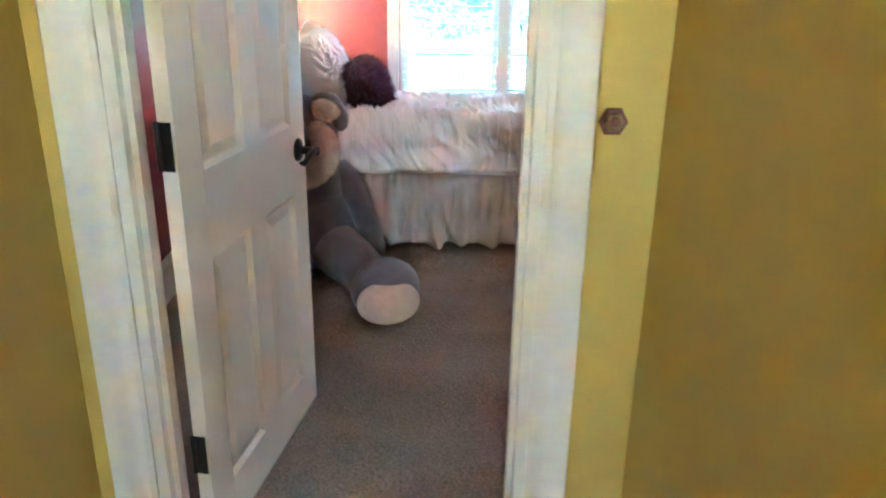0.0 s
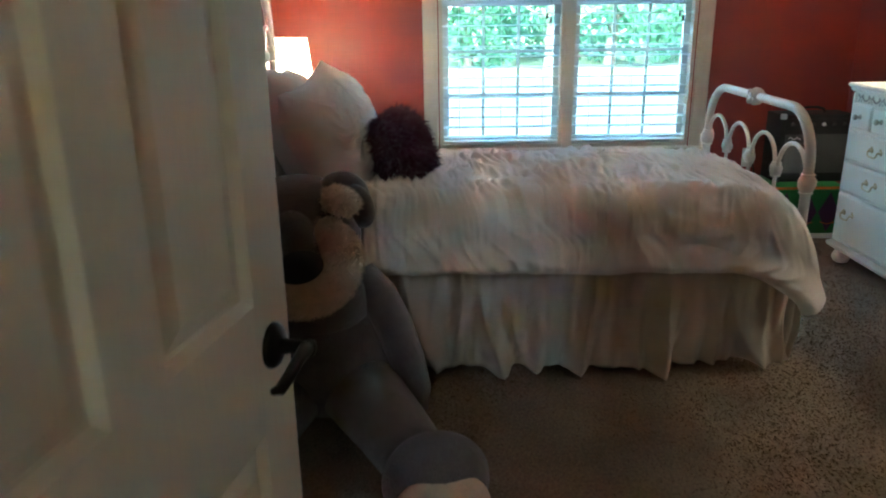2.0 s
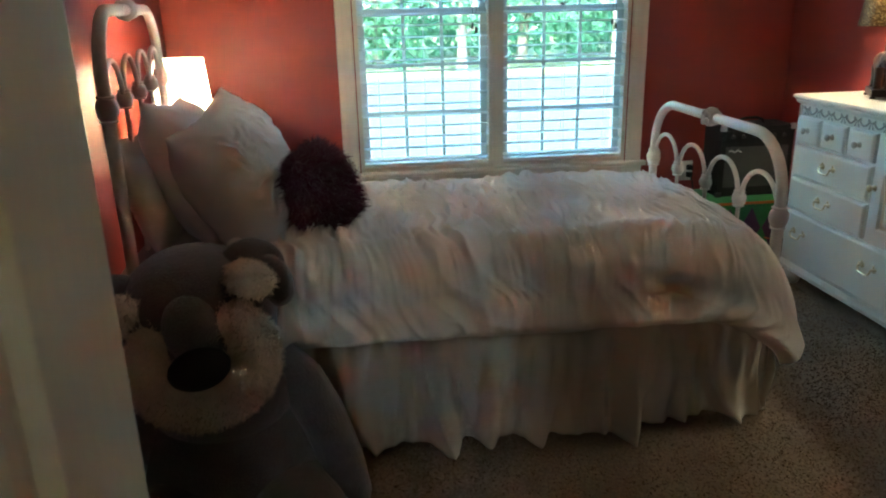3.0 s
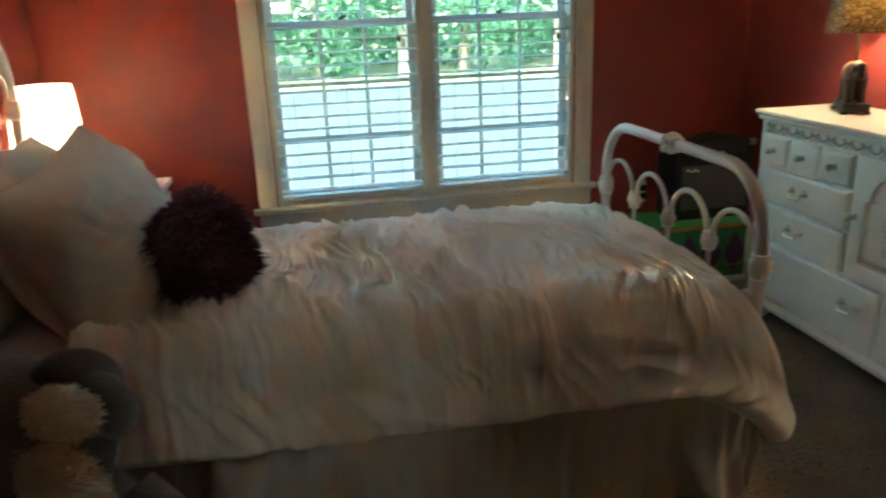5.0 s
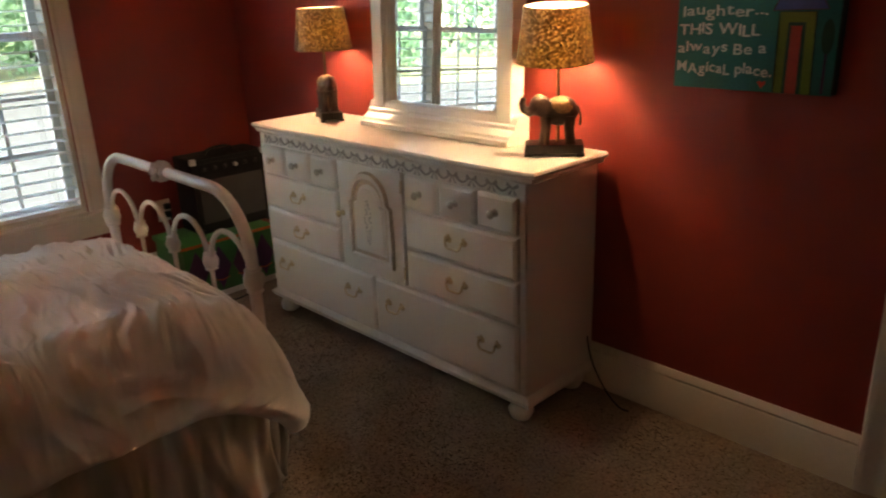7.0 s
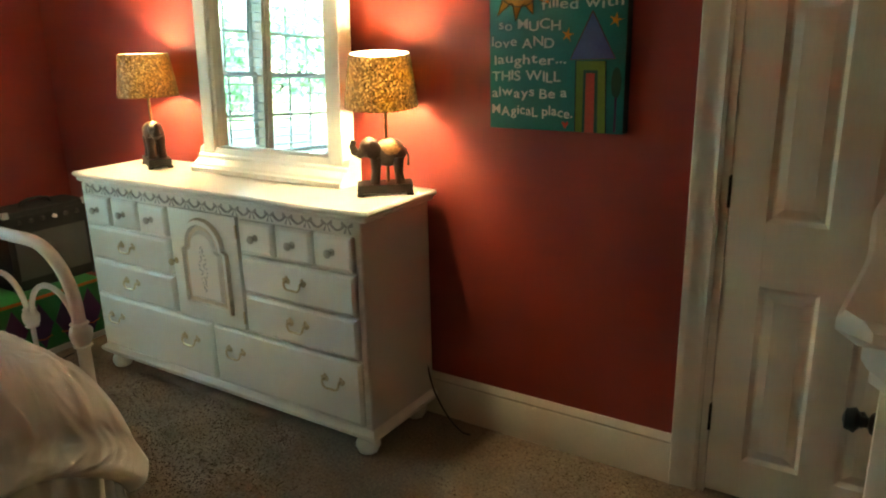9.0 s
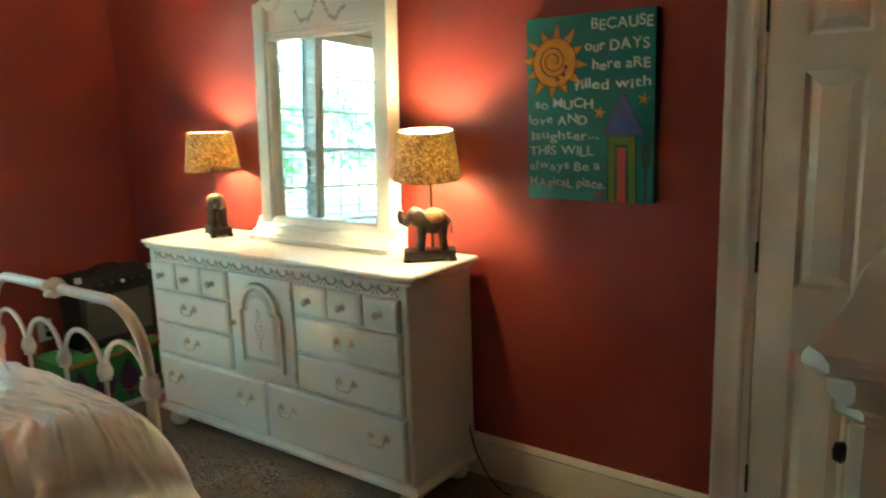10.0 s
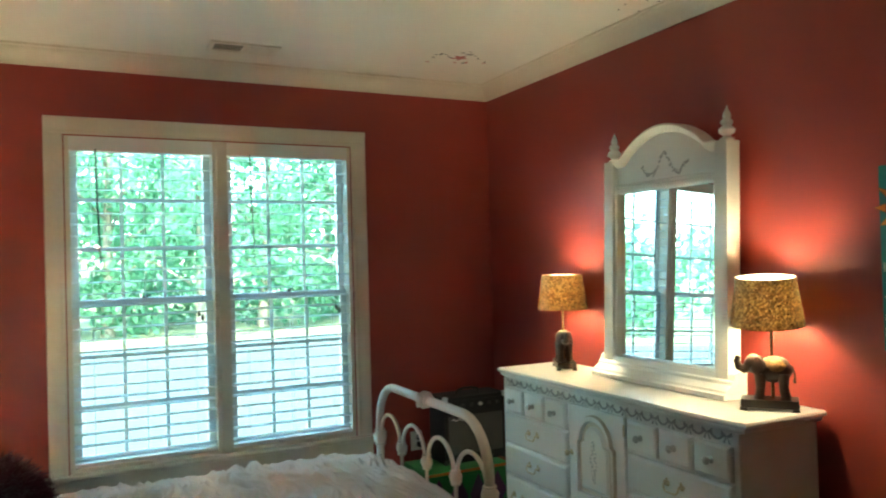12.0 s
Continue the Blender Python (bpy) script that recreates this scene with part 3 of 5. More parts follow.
def leaves(rng, centres, radius, count, size):
    c = np.array(centres)[rng.integers(0, len(centres), count)]
    d = rng.normal(size=(count, 3))
    p = c + d / np.linalg.norm(d, axis=1)[:, None] * (radius * rng.random((count, 1)) ** 0.5)
    u = rng.normal(size=(count, 3))
    u /= np.linalg.norm(u, axis=1)[:, None]
    w = np.cross(u, rng.normal(size=(count, 3)))
    w /= np.linalg.norm(w, axis=1)[:, None]
    s = size * (0.6 + 0.8 * rng.random((count, 1)))
    v = np.stack([p - u * s, p + w * s * 0.5, p + u * s, p - w * s * 0.5], 1).reshape(-1, 3)
    f = np.arange(count * 4).reshape(-1, 4)
    me = bpy.data.meshes.new("crown")
    me.from_pydata(v.tolist(), [], f.tolist())
    return me


def tree(x, y, height, seed, count=4200):
    rng = np.random.default_rng(seed)
    root = thing("tree", pose(x, y, -0.61), "tall leafy deciduous tree at the wood's edge", "tree", "trees outside the window")
    r0 = 0.012 * height + 0.04
    bend = rng.normal(size=2) * 0.25
    n = 9
    trunk_pts = [(bend[0] * math.sin(i / n * 2.5), bend[1] * math.sin(i / n * 2), height * 0.9 * i / n) for i in range(n + 1)]
    bm = tube(bmesh.new(), trunk_pts, [r0 * (1.25 if i == 0 else 1) * (1 - 0.85 * i / n) for i in range(n + 1)], 9)
    tips = []
    for k in range(16):
        h = height * (0.12 + 0.75 * k / 16)
        i = min(int(h / (height * 0.9) * n), n - 1)
        base = Vector(trunk_pts[i])
        base.z = h
        ang = k * 2.4 + rng.random()
        ln = height * 0.24 * (1.15 - 0.5 * k / 16) * (0.7 + 0.5 * rng.random())
        tip = base + Vector((math.cos(ang) * ln, math.sin(ang) * ln, ln * 0.35))
        midp = base.lerp(tip, 0.5) + Vector((0, 0, ln * 0.12))
        tube(bm, [base, midp, tip], [r0 * 0.32, r0 * 0.2, r0 * 0.06], 6)
        for q in (0.4, 0.65, 0.85, 1.0):
            tips.append(tuple(base.lerp(tip, q) + Vector(rng.normal(size=3) * ln * 0.16)))
    tips.append((0, 0, height * 0.95))
    part("trunk", bm, BARK, root)
    finish_mesh("crown", leaves(rng, tips, height * 0.085, count, 0.13), LEAF, root, smooth=0)


for k, (x, y, h) in enumerate(((-7.5, 21, 11), (-4.8, 19.5, 9.5), (-1.6, 21.5, 12), (0.9, 19.2, 9), (3.4, 22, 12), (6.2, 20.2, 10), (9.2, 22.5, 12), (12.5, 20.5, 10), (16, 23, 12), (-10.5, 23, 12), (-3.2, 26, 13), (2.2, 27, 13), (7.6, 27, 14), (13.5, 28, 14), (20, 27, 13), (-14, 27, 13), (25, 30, 14), (31, 33, 14), (-8.5, 30, 14), (-20, 32, 14))):
    tree(x, y, h, 40 + k)
rng = np.random.default_rng(7)
hedge = [(x, 24 + 3 * math.sin(x), -0.2 + 1.3 * rng.random()) for x in np.arange(-24, 36, 0.5)]
tagged(finish_mesh("undergrowth", leaves(rng, hedge, 1.1, 16000, 0.16), LEAF, smooth=0), "dense green undergrowth below the trees", "undergrowth", kind="stuff")
far = [(x, 44 + 5 * math.sin(x * 0.7), 6.0 * rng.random() ** 1.2) for x in np.arange(-55, 75, 0.8)]
tagged(finish_mesh("far_woods", leaves(rng, far, 3.0, 16000, 0.42), LEAF, smooth=0), "far green woods behind the trees", "woods", kind="stuff")

# ---- bed ----
BX0, BX1 = -3.35, -1.21          # head and foot
BY0, BY1 = -2.035, -0.985        # near and far posts
bed = thing("bed", pose(0, 0, 0), "white painted iron twin bed with cast knots", "bed")


def cast_knot(bm, at, r, squash=1.0):
    """A cast collar: a round lump with rings and small leaf bumps."""
    blob(bm, at, (r, r, r * squash), 14, rough=0.16, rscale=70)
    for s in (-1, 1):
        lathe(bm, [(r * 0.72, -r * 0.12), (r * 0.85, 0), (r * 0.72, r * 0.12)], 14, (at[0], at[1], at[2] + s * r * squash * 0.85))


def bed_end(name, x, top, knob_z, bar_z, leg_bottom):
    rad = 0.19
    root = part(name, boxed(x - 0.012, x + 0.012, BY0, BY1, bar_z - 0.02, bar_z + 0.02, bevel=0.004), IRON, bed)
    pts = [(x, BY0, leg_bottom + 0.05), (x, BY0, knob_z - 0.1)] + [(x, BY0, knob_z)]
    pts += arc((BY0 + rad, top - rad), rad, 180, 90, 10, x=x)
    pts += arc((BY1 - rad, top - rad), rad, 90, 0, 10, x=x)
    pts += [(x, BY1, knob_z), (x, BY1, leg_bottom + 0.05)]
    part("bent_tube", tube(bmesh.new(), pts, 0.0185, 14), IRON, root)
    bm = bmesh.new()
    cy = (BY0 + BY1) / 2
    blob(bm, (x, cy, top), (0.034, 0.03, 0.036), 16, rough=0.2, rscale=60)
    for s in (-1, 1):
        blob(bm, (x, cy + s * 0.036, top), (0.027, 0.012, 0.027), 14, rough=0.1, rscale=60)
    for a in range(5):
        t = a * 2 * math.pi / 5
        blob(bm, (x - 0.028, cy + 0.02 * math.cos(t), top + 0.02 * math.sin(t)), (0.01, 0.012, 0.012), 8)
    part("cast_rosette", bm, IRON, root)
    n = 4
    step = (BY1 - BY0) / n
    for i in range(n):
        y0, y1 = BY0 + step * i, BY0 + step * (i + 1)
        r = step / 2 - 0.012
        part("hoop", tube(bmesh.new(), [(x, y0 + 0.012, knob_z)] + arc(((y0 + y1) / 2, knob_z + 0.005), r, 180, 0, 14, x=x) + [(x, y1 - 0.012, knob_z)], 0.0085, 10), IRON, root)
    for i in range(n + 1):
        y = BY0 + step * i
        bm = bmesh.new()
        cast_knot(bm, (x, y, knob_z), 0.032 if i in (0, n) else 0.025, 1.25)
        part("cast_knot", bm, IRON, root)
        if 0 < i < n:
            part("spindle", tube(bmesh.new(), [(x, y, bar_z), (x, y, knob_z)], 0.0075, 10), IRON, root)
    for y in (BY0, BY1):
        bm = lathe(bmesh.new(), [(0.008, 0.0), (0.022, 0.006), (0.026, 0.025), (0.02, 0.045), (0.0185, 0.06)], 14, (x, y, leg_bottom))
        part("caster", bm, IRON, root)
    return root


head = bed_end("headboard", BX0, 1.405, 1.14, 0.42, 0.0)
far_post = Matrix.Translation((BX0 - 0.02, BY1, 0))
head.matrix_basis = far_post @ Matrix.Rotation(radians(5), 4, "Z") @ far_post.inverted()
bed_end("footboard", BX1, 0.965, 0.708, 0.3, 0.0)
for y in (BY0 + 0.03, BY1 - 0.03):
    part("side_rail", boxed(BX0, BX1, y - 0.018, y + 0.018, 0.27, 0.31), BLACKM, bed, "dark steel side rail")
tagged(finish("box_spring", boxed(BX0 + 0.03, BX1 - 0.03, BY0 + 0.015, BY1 - 0.015, 0.31, 0.46, bevel=0.02), LINEN), "cream cloth covered box spring on the bed", "box spring")
tagged(finish("mattress", boxed(BX0 + 0.03, BX1 - 0.03, BY0 + 0.005, BY1 - 0.005, 0.46, 0.645, bevel=0.05), COTTON), "white twin mattress under the duvet", "mattress")


def fold(x, y, s):
    """Sharp gathers that run across the bed, with broader slack folds."""
    wob = 0.12 * noise.noise(Vector((x * 2.6, y * 2.4, 3.1))) + 0.03 * noise.noise(Vector((x * 9, y * 8, 6.1)))
    a = noise.noise(Vector(((x + wob) * 19, y * 2.6, s)))
    b = noise.noise(Vector(((x + wob) * 42, y * 5.5, s + 5)))
    c = noise.noise(Vector((x * 4.5, y * 4.5, s + 9)))
    d = noise.noise(Vector((x * 13 + y * 11, y * 9 - x * 5, s + 13)))
    return 0.75 * (1 - 3.2 * abs(a)) * (0.6 + 0.8 * c) + 0.3 * (1 - 3.2 * abs(b)) + 0.5 * c + 0.5 * (1 - 3.2 * abs(d)) * max(0.0, c + 0.25)


def duvet():
    nx, nv = 330, 190
    x0, x1 = -2.98, -1.2
    verts, faces = [], []
    for i in range(nx + 1):
        u = i / nx
        for j in range(nv + 1):
            v = j / nv
            # cross-section from the far hanging edge, over the top, to the near hanging edge
            foot = max(0.0, (u - 0.82) / 0.18)
            head = max(0.0, 1 - u / 0.1)
            if v < 0.12:
                k = v / 0.12
                y, z = -0.93 - 0.03 * k, 0.5 + 0.14 * k
                ny, nz = 1.0, 0.0
            elif v < 0.66:
                k = (v - 0.12) / 0.54
                y = -0.96 - 1.02 * k
                z = 0.645 + 0.03 * math.sin(math.pi * k) + 0.05 * k
                ny, nz = 0.0, 1.0
            elif v < 0.78:
                k = (v - 0.66) / 0.12
                t = k * math.pi / 2
                y = -1.98 - 0.15 * math.sin(t)
                z = 0.555 + 0.143 * math.cos(t)
                ny, nz = -math.sin(t), math.cos(t)
            else:
                k = (v - 0.78) / 0.22
                y = -2.13 - 0.055 * k * k * (3 - 2 * k)
                z = 0.555 - 0.15 * k
                ny, nz = -1.0, 0.0
            x = x0 + (x1 - x0) * u
            f = fold(x * 1.0, y, 1.0)
            amp = 0.03 * min(1.0, 0.28 + 2.0 * v)
            side = min(1.0, max(0.0, (v - 0.6) / 0.22))
            side = side * side * (3 - 2 * side)
            if side > 0:
                g = 0.95 * fold(x * 0.42 + 0.03 * z, 0.8 * z - 2.1, 4.0) + 0.5 * noise.noise(Vector((x * 7, z * 9, 8))) + 0.25 * f
                f += side * (g - f)
            f *= min(1.0, (1 - u) / 0.05 + 0.15) * min(1.0, (1 - v) / 0.06 + 0.25)
            f *= 1 - 0.65 * foot * side
            y += ny * amp * f
            z += nz * amp * f
            # puffed, raised edge on the near side and hang that dips to the foot corner
            if v > 0.5:
                puff = noise.noise(Vector((x * 3.2, v * 3, 11)))
                z += 0.016 * puff * min(1.0, (v - 0.5) / 0.25)
                y -= 0.016 * max(0, puff) * (v - 0.5) * 2
            if v > 0.78:
                z += 0.01 * noise.noise(Vector((x * 7, 0, 2))) * (v - 0.78) / 0.22
                z += 0.02 * (1 - u) * (v - 0.78) / 0.22
            # foot end: sags, and the near corner swings out past the post
            near = min(1.0, max(0.0, (v - 0.55) / 0.3))
            z -= foot ** 2 * (0.03 + 0.15 * near)
            tuck = max(0.0, (v - 0.8) / 0.2)
            x += foot ** 2 * (0.08 * near - 0.05 * (1 - near) - 0.09 * tuck * tuck)
            z += foot ** 3 * 0.035 * tuck * tuck
            y -= foot ** 2 * 0.03 * near
            z += head * 0.006 * math.sin(y * 30)
            # hems roll under
            if v > 0.93:
                y += 0.035 * ((v - 0.93) / 0.07) ** 2
            if u > 0.95:
                k = (u - 0.95) / 0.05
                x -= 0.025 * k * k
                z -= 0.012 * k * k
            verts.append((x, y, z))
    w = nv + 1
    for i in range(nx):
        for j in range(nv):
            a = i * w + j
            faces.append((a, a + 1, a + w + 1, a + w))
    me = bpy.data.meshes.new("duvet")
    me.from_pydata(verts, [], faces)
    ob = finish_mesh("duvet", me, COTTON, smooth=180)
    so = ob.modifiers.new("thick", "SOLIDIFY")
    so.thickness, so.offset = 0.024, -1.0
    return tagged(ob, "white ruched cotton duvet spread over the bed", "duvet")


duvet()


def skirt_side(name, along, a0, a1, pos, out, n):
    rows = 26
    verts, faces = [], []
    length = abs(a1 - a0)
    rk = random.Random(int(abs(pos) * 1000))
    # loose pleats: where each hangs, how wide, how far it leans and stands out
    pleats = [(0.05 + 0.14 * m + rk.uniform(-0.05, 0.05), rk.uniform(0.05, 0.11), rk.uniform(-0.14, 0.14), rk.uniform(0.025, 0.075)) for m in range(int(length / 0.14))]
    for i in range(n + 1):
        s = i / n
        for j in range(rows + 1):
            k = j / rows
            z = 0.47 - 0.457 * k
            q = length * s
            g = noise.noise(Vector((q * 4.2 + 0.5 * k, k * 0.5, 21 + pos)))
            h = noise.noise(Vector((q * 13 + 0.8 * k, k * 0.8, 33 + pos)))
            r9 = noise.noise(Vector((q * 9 + 0.7 * k, k * 0.6, 55 + pos)))
            f2 = noise.noise(Vector((q * 24, k * 2.0, 5 + pos)))
            off = 0.012 + k ** 0.8 * (0.07 * (0.5 - 2.6 * g * g + 0.6 * g) + 0.05 * h + 0.025 * (0.4 - 2.4 * abs(r9))) + 0.03 * f2 + 0.012 * k
            for q0, wide, lean, depth in pleats:
                d = q - q0 - lean * k * k
                d = d / wide if d * lean > 0 else d / (wide * 0.45)
                if abs(d) < 1:
                    off += depth * k * (1 - abs(d)) ** 1.3
                    z -= 0.005 * k ** 3 * (1 - abs(d))
            z = max(z, 0.012)
            z += 0.016 * k * noise.noise(Vector((q * 6, 2, pos))) + 0.014 * k ** 4
            b = pos + out * off
            a = a0 + (a1 - a0) * s + 0.015 * k * h
            verts.append((a, b, z) if along == "x" else (b, a, z))
    w = rows + 1
    for i in range(n):
        for j in range(rows):
            p = i * w + j
            faces.append((p, p + 1, p + w + 1, p + w))
    me = bpy.data.meshes.new(name)
    me.from_pydata(verts, [], faces)
    ob = finish_mesh(name, me, LINEN, bedskirt, smooth=180)
    so = ob.modifiers.new("thick", "SOLIDIFY")
    so.thickness = 0.003
    return ob


bedskirt = thing("bed_skirt", pose(0, 0, 0), "cream gathered cotton bed skirt hanging to the carpet", "bed skirt")
skirt_side("skirt_panel", "x", -3.33, -1.245, -2.065, -1, 420)
skirt_side("skirt_panel", "y", -2.07, -0.96, -1.25, 1, 200)
skirt_side("skirt_panel", "x", -3.33, -1.245, -0.955, 1, 200)


def pillow(name, m, w, h, t, material, label, ruffle=0.006, seedv=0.0, category="pillow"):
    """A stuffed cushion in its local xz plane, thickness along y."""
    n = 84
    verts, faces = [], []
    index = {}
    for side in (-1, 1):
        for i in range(n + 1):
            for j in range(n + 1):
                u, v = i / n * 2 - 1, j / n * 2 - 1
                edge = i in (0, n) or j in (0, n)
                if edge and side == 1:
                    index[side, i, j] = index[-1, i, j]
                    continue
                pull = 1 - 0.12 * (1 - abs(u) ** 2) * abs(v) ** 3 - 0.12 * (1 - abs(v) ** 2) * abs(u) ** 3
                x, z = u * w / 2 * pull, v * h / 2 * pull
                thick = ((1 - abs(u) ** 3) * (1 - abs(v) ** 3)) ** 0.6 * t / 2
                wr = 0.75 * fold(x * 0.35 + z * 0.9 + seedv, x * 2.2 + side, 7 + seedv) + 0.5 * noise.noise(Vector((x * 8 + z * 5, z * 9, seedv)))
                y = side * (thick + ruffle * wr * min(1.0, (2 * thick / t) ** 1.5))
                index[side, i, j] = len(verts)
                verts.append((x + (0.004 * wr if edge else 0), y, z + (0.006 * wr if edge else 0)))
        for i in range(n):
            for j in range(n):
                q = [index[side, i, j], index[side, i + 1, j], index[side, i + 1, j + 1], index[side, i, j + 1]]
                faces.append(q if side < 0 else q[::-1])
    me = bpy.data.meshes.new(name)
    me.from_pydata(verts, [], faces)
    ob = finish_mesh(name, me, material, smooth=180)
    ob.matrix_basis = m
    return tagged(ob, label, category)


pillow("pillow", pose(-3.26, -1.55, 0.83, -14, 0, 90), 0.68, 0.4, 0.16, COTTON, "plain white pillow against the headboard", 0.008, 1.0)
pillow("pillow", pose(-3.13, -1.57, 0.87, -20, 5, 92), 0.64, 0.52, 0.24, COTTON, "white ruffled sham leaning on a pillow", 0.014, 2.0)
pillow("pillow", pose(-2.965, -1.65, 0.855, -28, -7, 84), 0.66, 0.53, 0.29, COTTON, "plump white ruched sham at the front", 0.016, 3.0)


def strands(ob_name, points, normals, length, width, rng, droop=0.4):
    n = len(points)
    d = normals + rng.normal(size=(n, 3)) * 0.55
    d[:, 2] -= droop * 0.5
    d /= np.linalg.norm(d, axis=1)[:, None]
    side = np.cross(d, rng.normal(size=(n, 3)))
    side /= np.linalg.norm(side, axis=1)[:, None]
    ln = length * (0.5 + 0.9 * rng.random((n, 1)))
    midp = points + d * ln * 0.5
    tip = points + d * ln
    tip[:, 2] -= droop * ln[:, 0] * 0.6
    v = np.stack([points - side * width, points + side * width, midp + side * width * 0.8, tip, midp - side * width * 0.8], 1).reshape(-1, 3)
    k = np.arange(n)[:, None] * 5
    me = bpy.data.meshes.new(ob_name)
    me.from_pydata(v.tolist(), [], np.concatenate([k, k + 1, k + 2, k + 3, k + 4], 1).tolist())
    return me


def surface_points(ob, n, rng):
    me = ob.data
    tri = []
    for p in me.polygons:
        vs = list(p.vertices)
        for i in range(1, len(vs) - 1):
            tri.append((vs[0], vs[i], vs[i + 1]))
    tri = np.array(tri)
    co = np.array([v.co[:] for v in me.vertices])
    a, b, c = co[tri[:, 0]], co[tri[:, 1]], co[tri[:, 2]]
    cr = np.cross(b - a, c - a)
    area = np.linalg.norm(cr, axis=1) + 1e-12
    pick = rng.choice(len(tri), n, p=area / area.sum())
    r1, r2 = np.sqrt(rng.random((n, 1))), rng.random((n, 1))
    p = a[pick] * (1 - r1) + b[pick] * r1 * (1 - r2) + c[pick] * r1 * r2
    return p, cr[pick] / area[pick][:, None]


fur = pillow("fur_pillow", pose(-2.705, -1.675, 0.772, -16, 0, 84), 0.4, 0.33, 0.2, PLUM, "shaggy plum-purple faux fur throw pillow", 0.003, 5.0, "throw pillow")
rng = np.random.default_rng(3)
pts, nrm = surface_points(fur, 15000, rng)
finish_mesh("fur", strands("fur", pts, nrm, 0.045, 0.0011, rng, 0.3), PLUM, fur, smooth=0)

# ---- bedside ----
night = thing("nightstand", pose(-3.24, -0.675, 0), "pinkish white painted wooden nightstand", "nightstand")
part("top", boxed(-0.265, 0.265, -0.285, 0.275, 0.735, 0.76, bevel=0.006), NIGHT, night)
part("body", boxed(-0.245, 0.245, -0.262, 0.255, 0.1, 0.734, bevel=0.003), NIGHT, night)
for z0, z1 in ((0.13, 0.32), (0.34, 0.52), (0.54, 0.71)):
    d = part("drawer", boxed(0.246, 0.26, -0.23, 0.225, z0, z1, bevel=0.004), NIGHT, night)
    part("knob", lathe(bmesh.new(), [(0.006, 0), (0.006, 0.012), (0.013, 0.018), (0.012, 0.026), (0.003, 0.028)], 14), BRASS, d).matrix_basis = pose(0.26, 0, (z0 + z1) / 2, 0, 90)
for x in (-0.22, 0.22):
    for y in (-0.235, 0.225):
        part("leg", lathe(bmesh.new(), [(0.014, 0), (0.02, 0.05), (0.024, 0.1)], 12, (x, y, 0)), NIGHT, night)


def shade(root, r0, r1, z0, z1, material, label, lining=None):
    bm = bmesh.new()
    seg = 48
    t = 0.0015
    loops = []
    for r, z in ((r0, z0), (r1, z1), (r1 - t, z1), (r0 - t, z0)):
        loops.append([bm.verts.new((r * math.cos(2 * math.pi * i / seg), r * math.sin(2 * math.pi * i / seg), z)) for i in range(seg)])
    for k in range(4):
        p, q = loops[k], loops[(k + 1) % 4]
        for i in range(seg):
            bm.faces.new((p[i], p[(i + 1) % seg], q[(i + 1) % seg], q[i]))
    bmesh.ops.recalc_face_normals(bm, faces=bm.faces[:])
    sh = part("shade", bm, material, root, label, smooth=30)
    if lining:
        bm = bmesh.new()
        loops = []
        for r, z in ((r0 - 0.004, z0 + 0.002), (r1 - 0.004, z1 - 0.002), (r1 - 0.005, z1 - 0.002), (r0 - 0.005, z0 + 0.002)):
            loops.append([bm.verts.new((r * math.cos(2 * math.pi * i / seg), r * math.sin(2 * math.pi * i / seg), z)) for i in range(seg)])
        for k in range(4):
            p, q = loops[k], loops[(k + 1) % 4]
            for i in range(seg):
                bm.faces.new((p[i], p[(i + 1) % seg], q[(i + 1) % seg], q[i]))
        bmesh.ops.recalc_face_normals(bm, faces=bm.faces[:])
        part("lining", bm, lining, root, "pale cream inner lining", smooth=30)
    bm = bmesh.new()
    for i in range(3):
        a = i * 2 * math.pi / 3
        tube(bm, [(0.012 * math.cos(a), 0.012 * math.sin(a), z1 - 0.03), (r1 * 0.98 * math.cos(a), r1 * 0.98 * math.sin(a), z1 - 0.008)], 0.0015, 5)
    part("spider", bm, BRONZE, root)
    return sh


lamp = thing("bedside_lamp", pose(*LAMP_C, 0.76), "lit bedside lamp with white drum shade", "table lamp")
part("base", lathe(bmesh.new(), [(0.065, 0), (0.065, 0.01), (0.045, 0.018), (0.024, 0.035), (0.04, 0.075), (0.042, 0.1), (0.026, 0.14), (0.012, 0.165), (0.01, 0.2)], 24), PLASTIC, lamp)
part("socket", lathe(bmesh.new(), [(0.014, 0.195), (0.016, 0.2), (0.016, 0.245), (0.012, 0.26)], 14), BRASS, lamp)
part("bulb", lathe(bmesh.new(), [(0.012, 0.26), (0.014, 0.275), (0.03, 0.305), (0.03, 0.32), (0.018, 0.34), (0.002, 0.348)], 16), BULB_WHITE, lamp)
shade(lamp, 0.128, 0.108, 0.178, 0.443, WHITESHADE, "glowing white linen drum shade")

# dark rounded seat between the bed and the window
bm = bmesh.new()
blob(bm, (0, 0, 0.2), (0.36, 0.3, 0.2), 30, rough=0.08)
blob(bm, (-0.12, 0.08, 0.4), (0.2, 0.14, 0.2), 26, rough=0.1)
bean = finish("beanbag_chair", bm, DARKGREY)
bean.location = (-2.72, -0.42, 0.0)
tagged(bean, "charcoal fabric beanbag chair beside the bed", "beanbag chair")

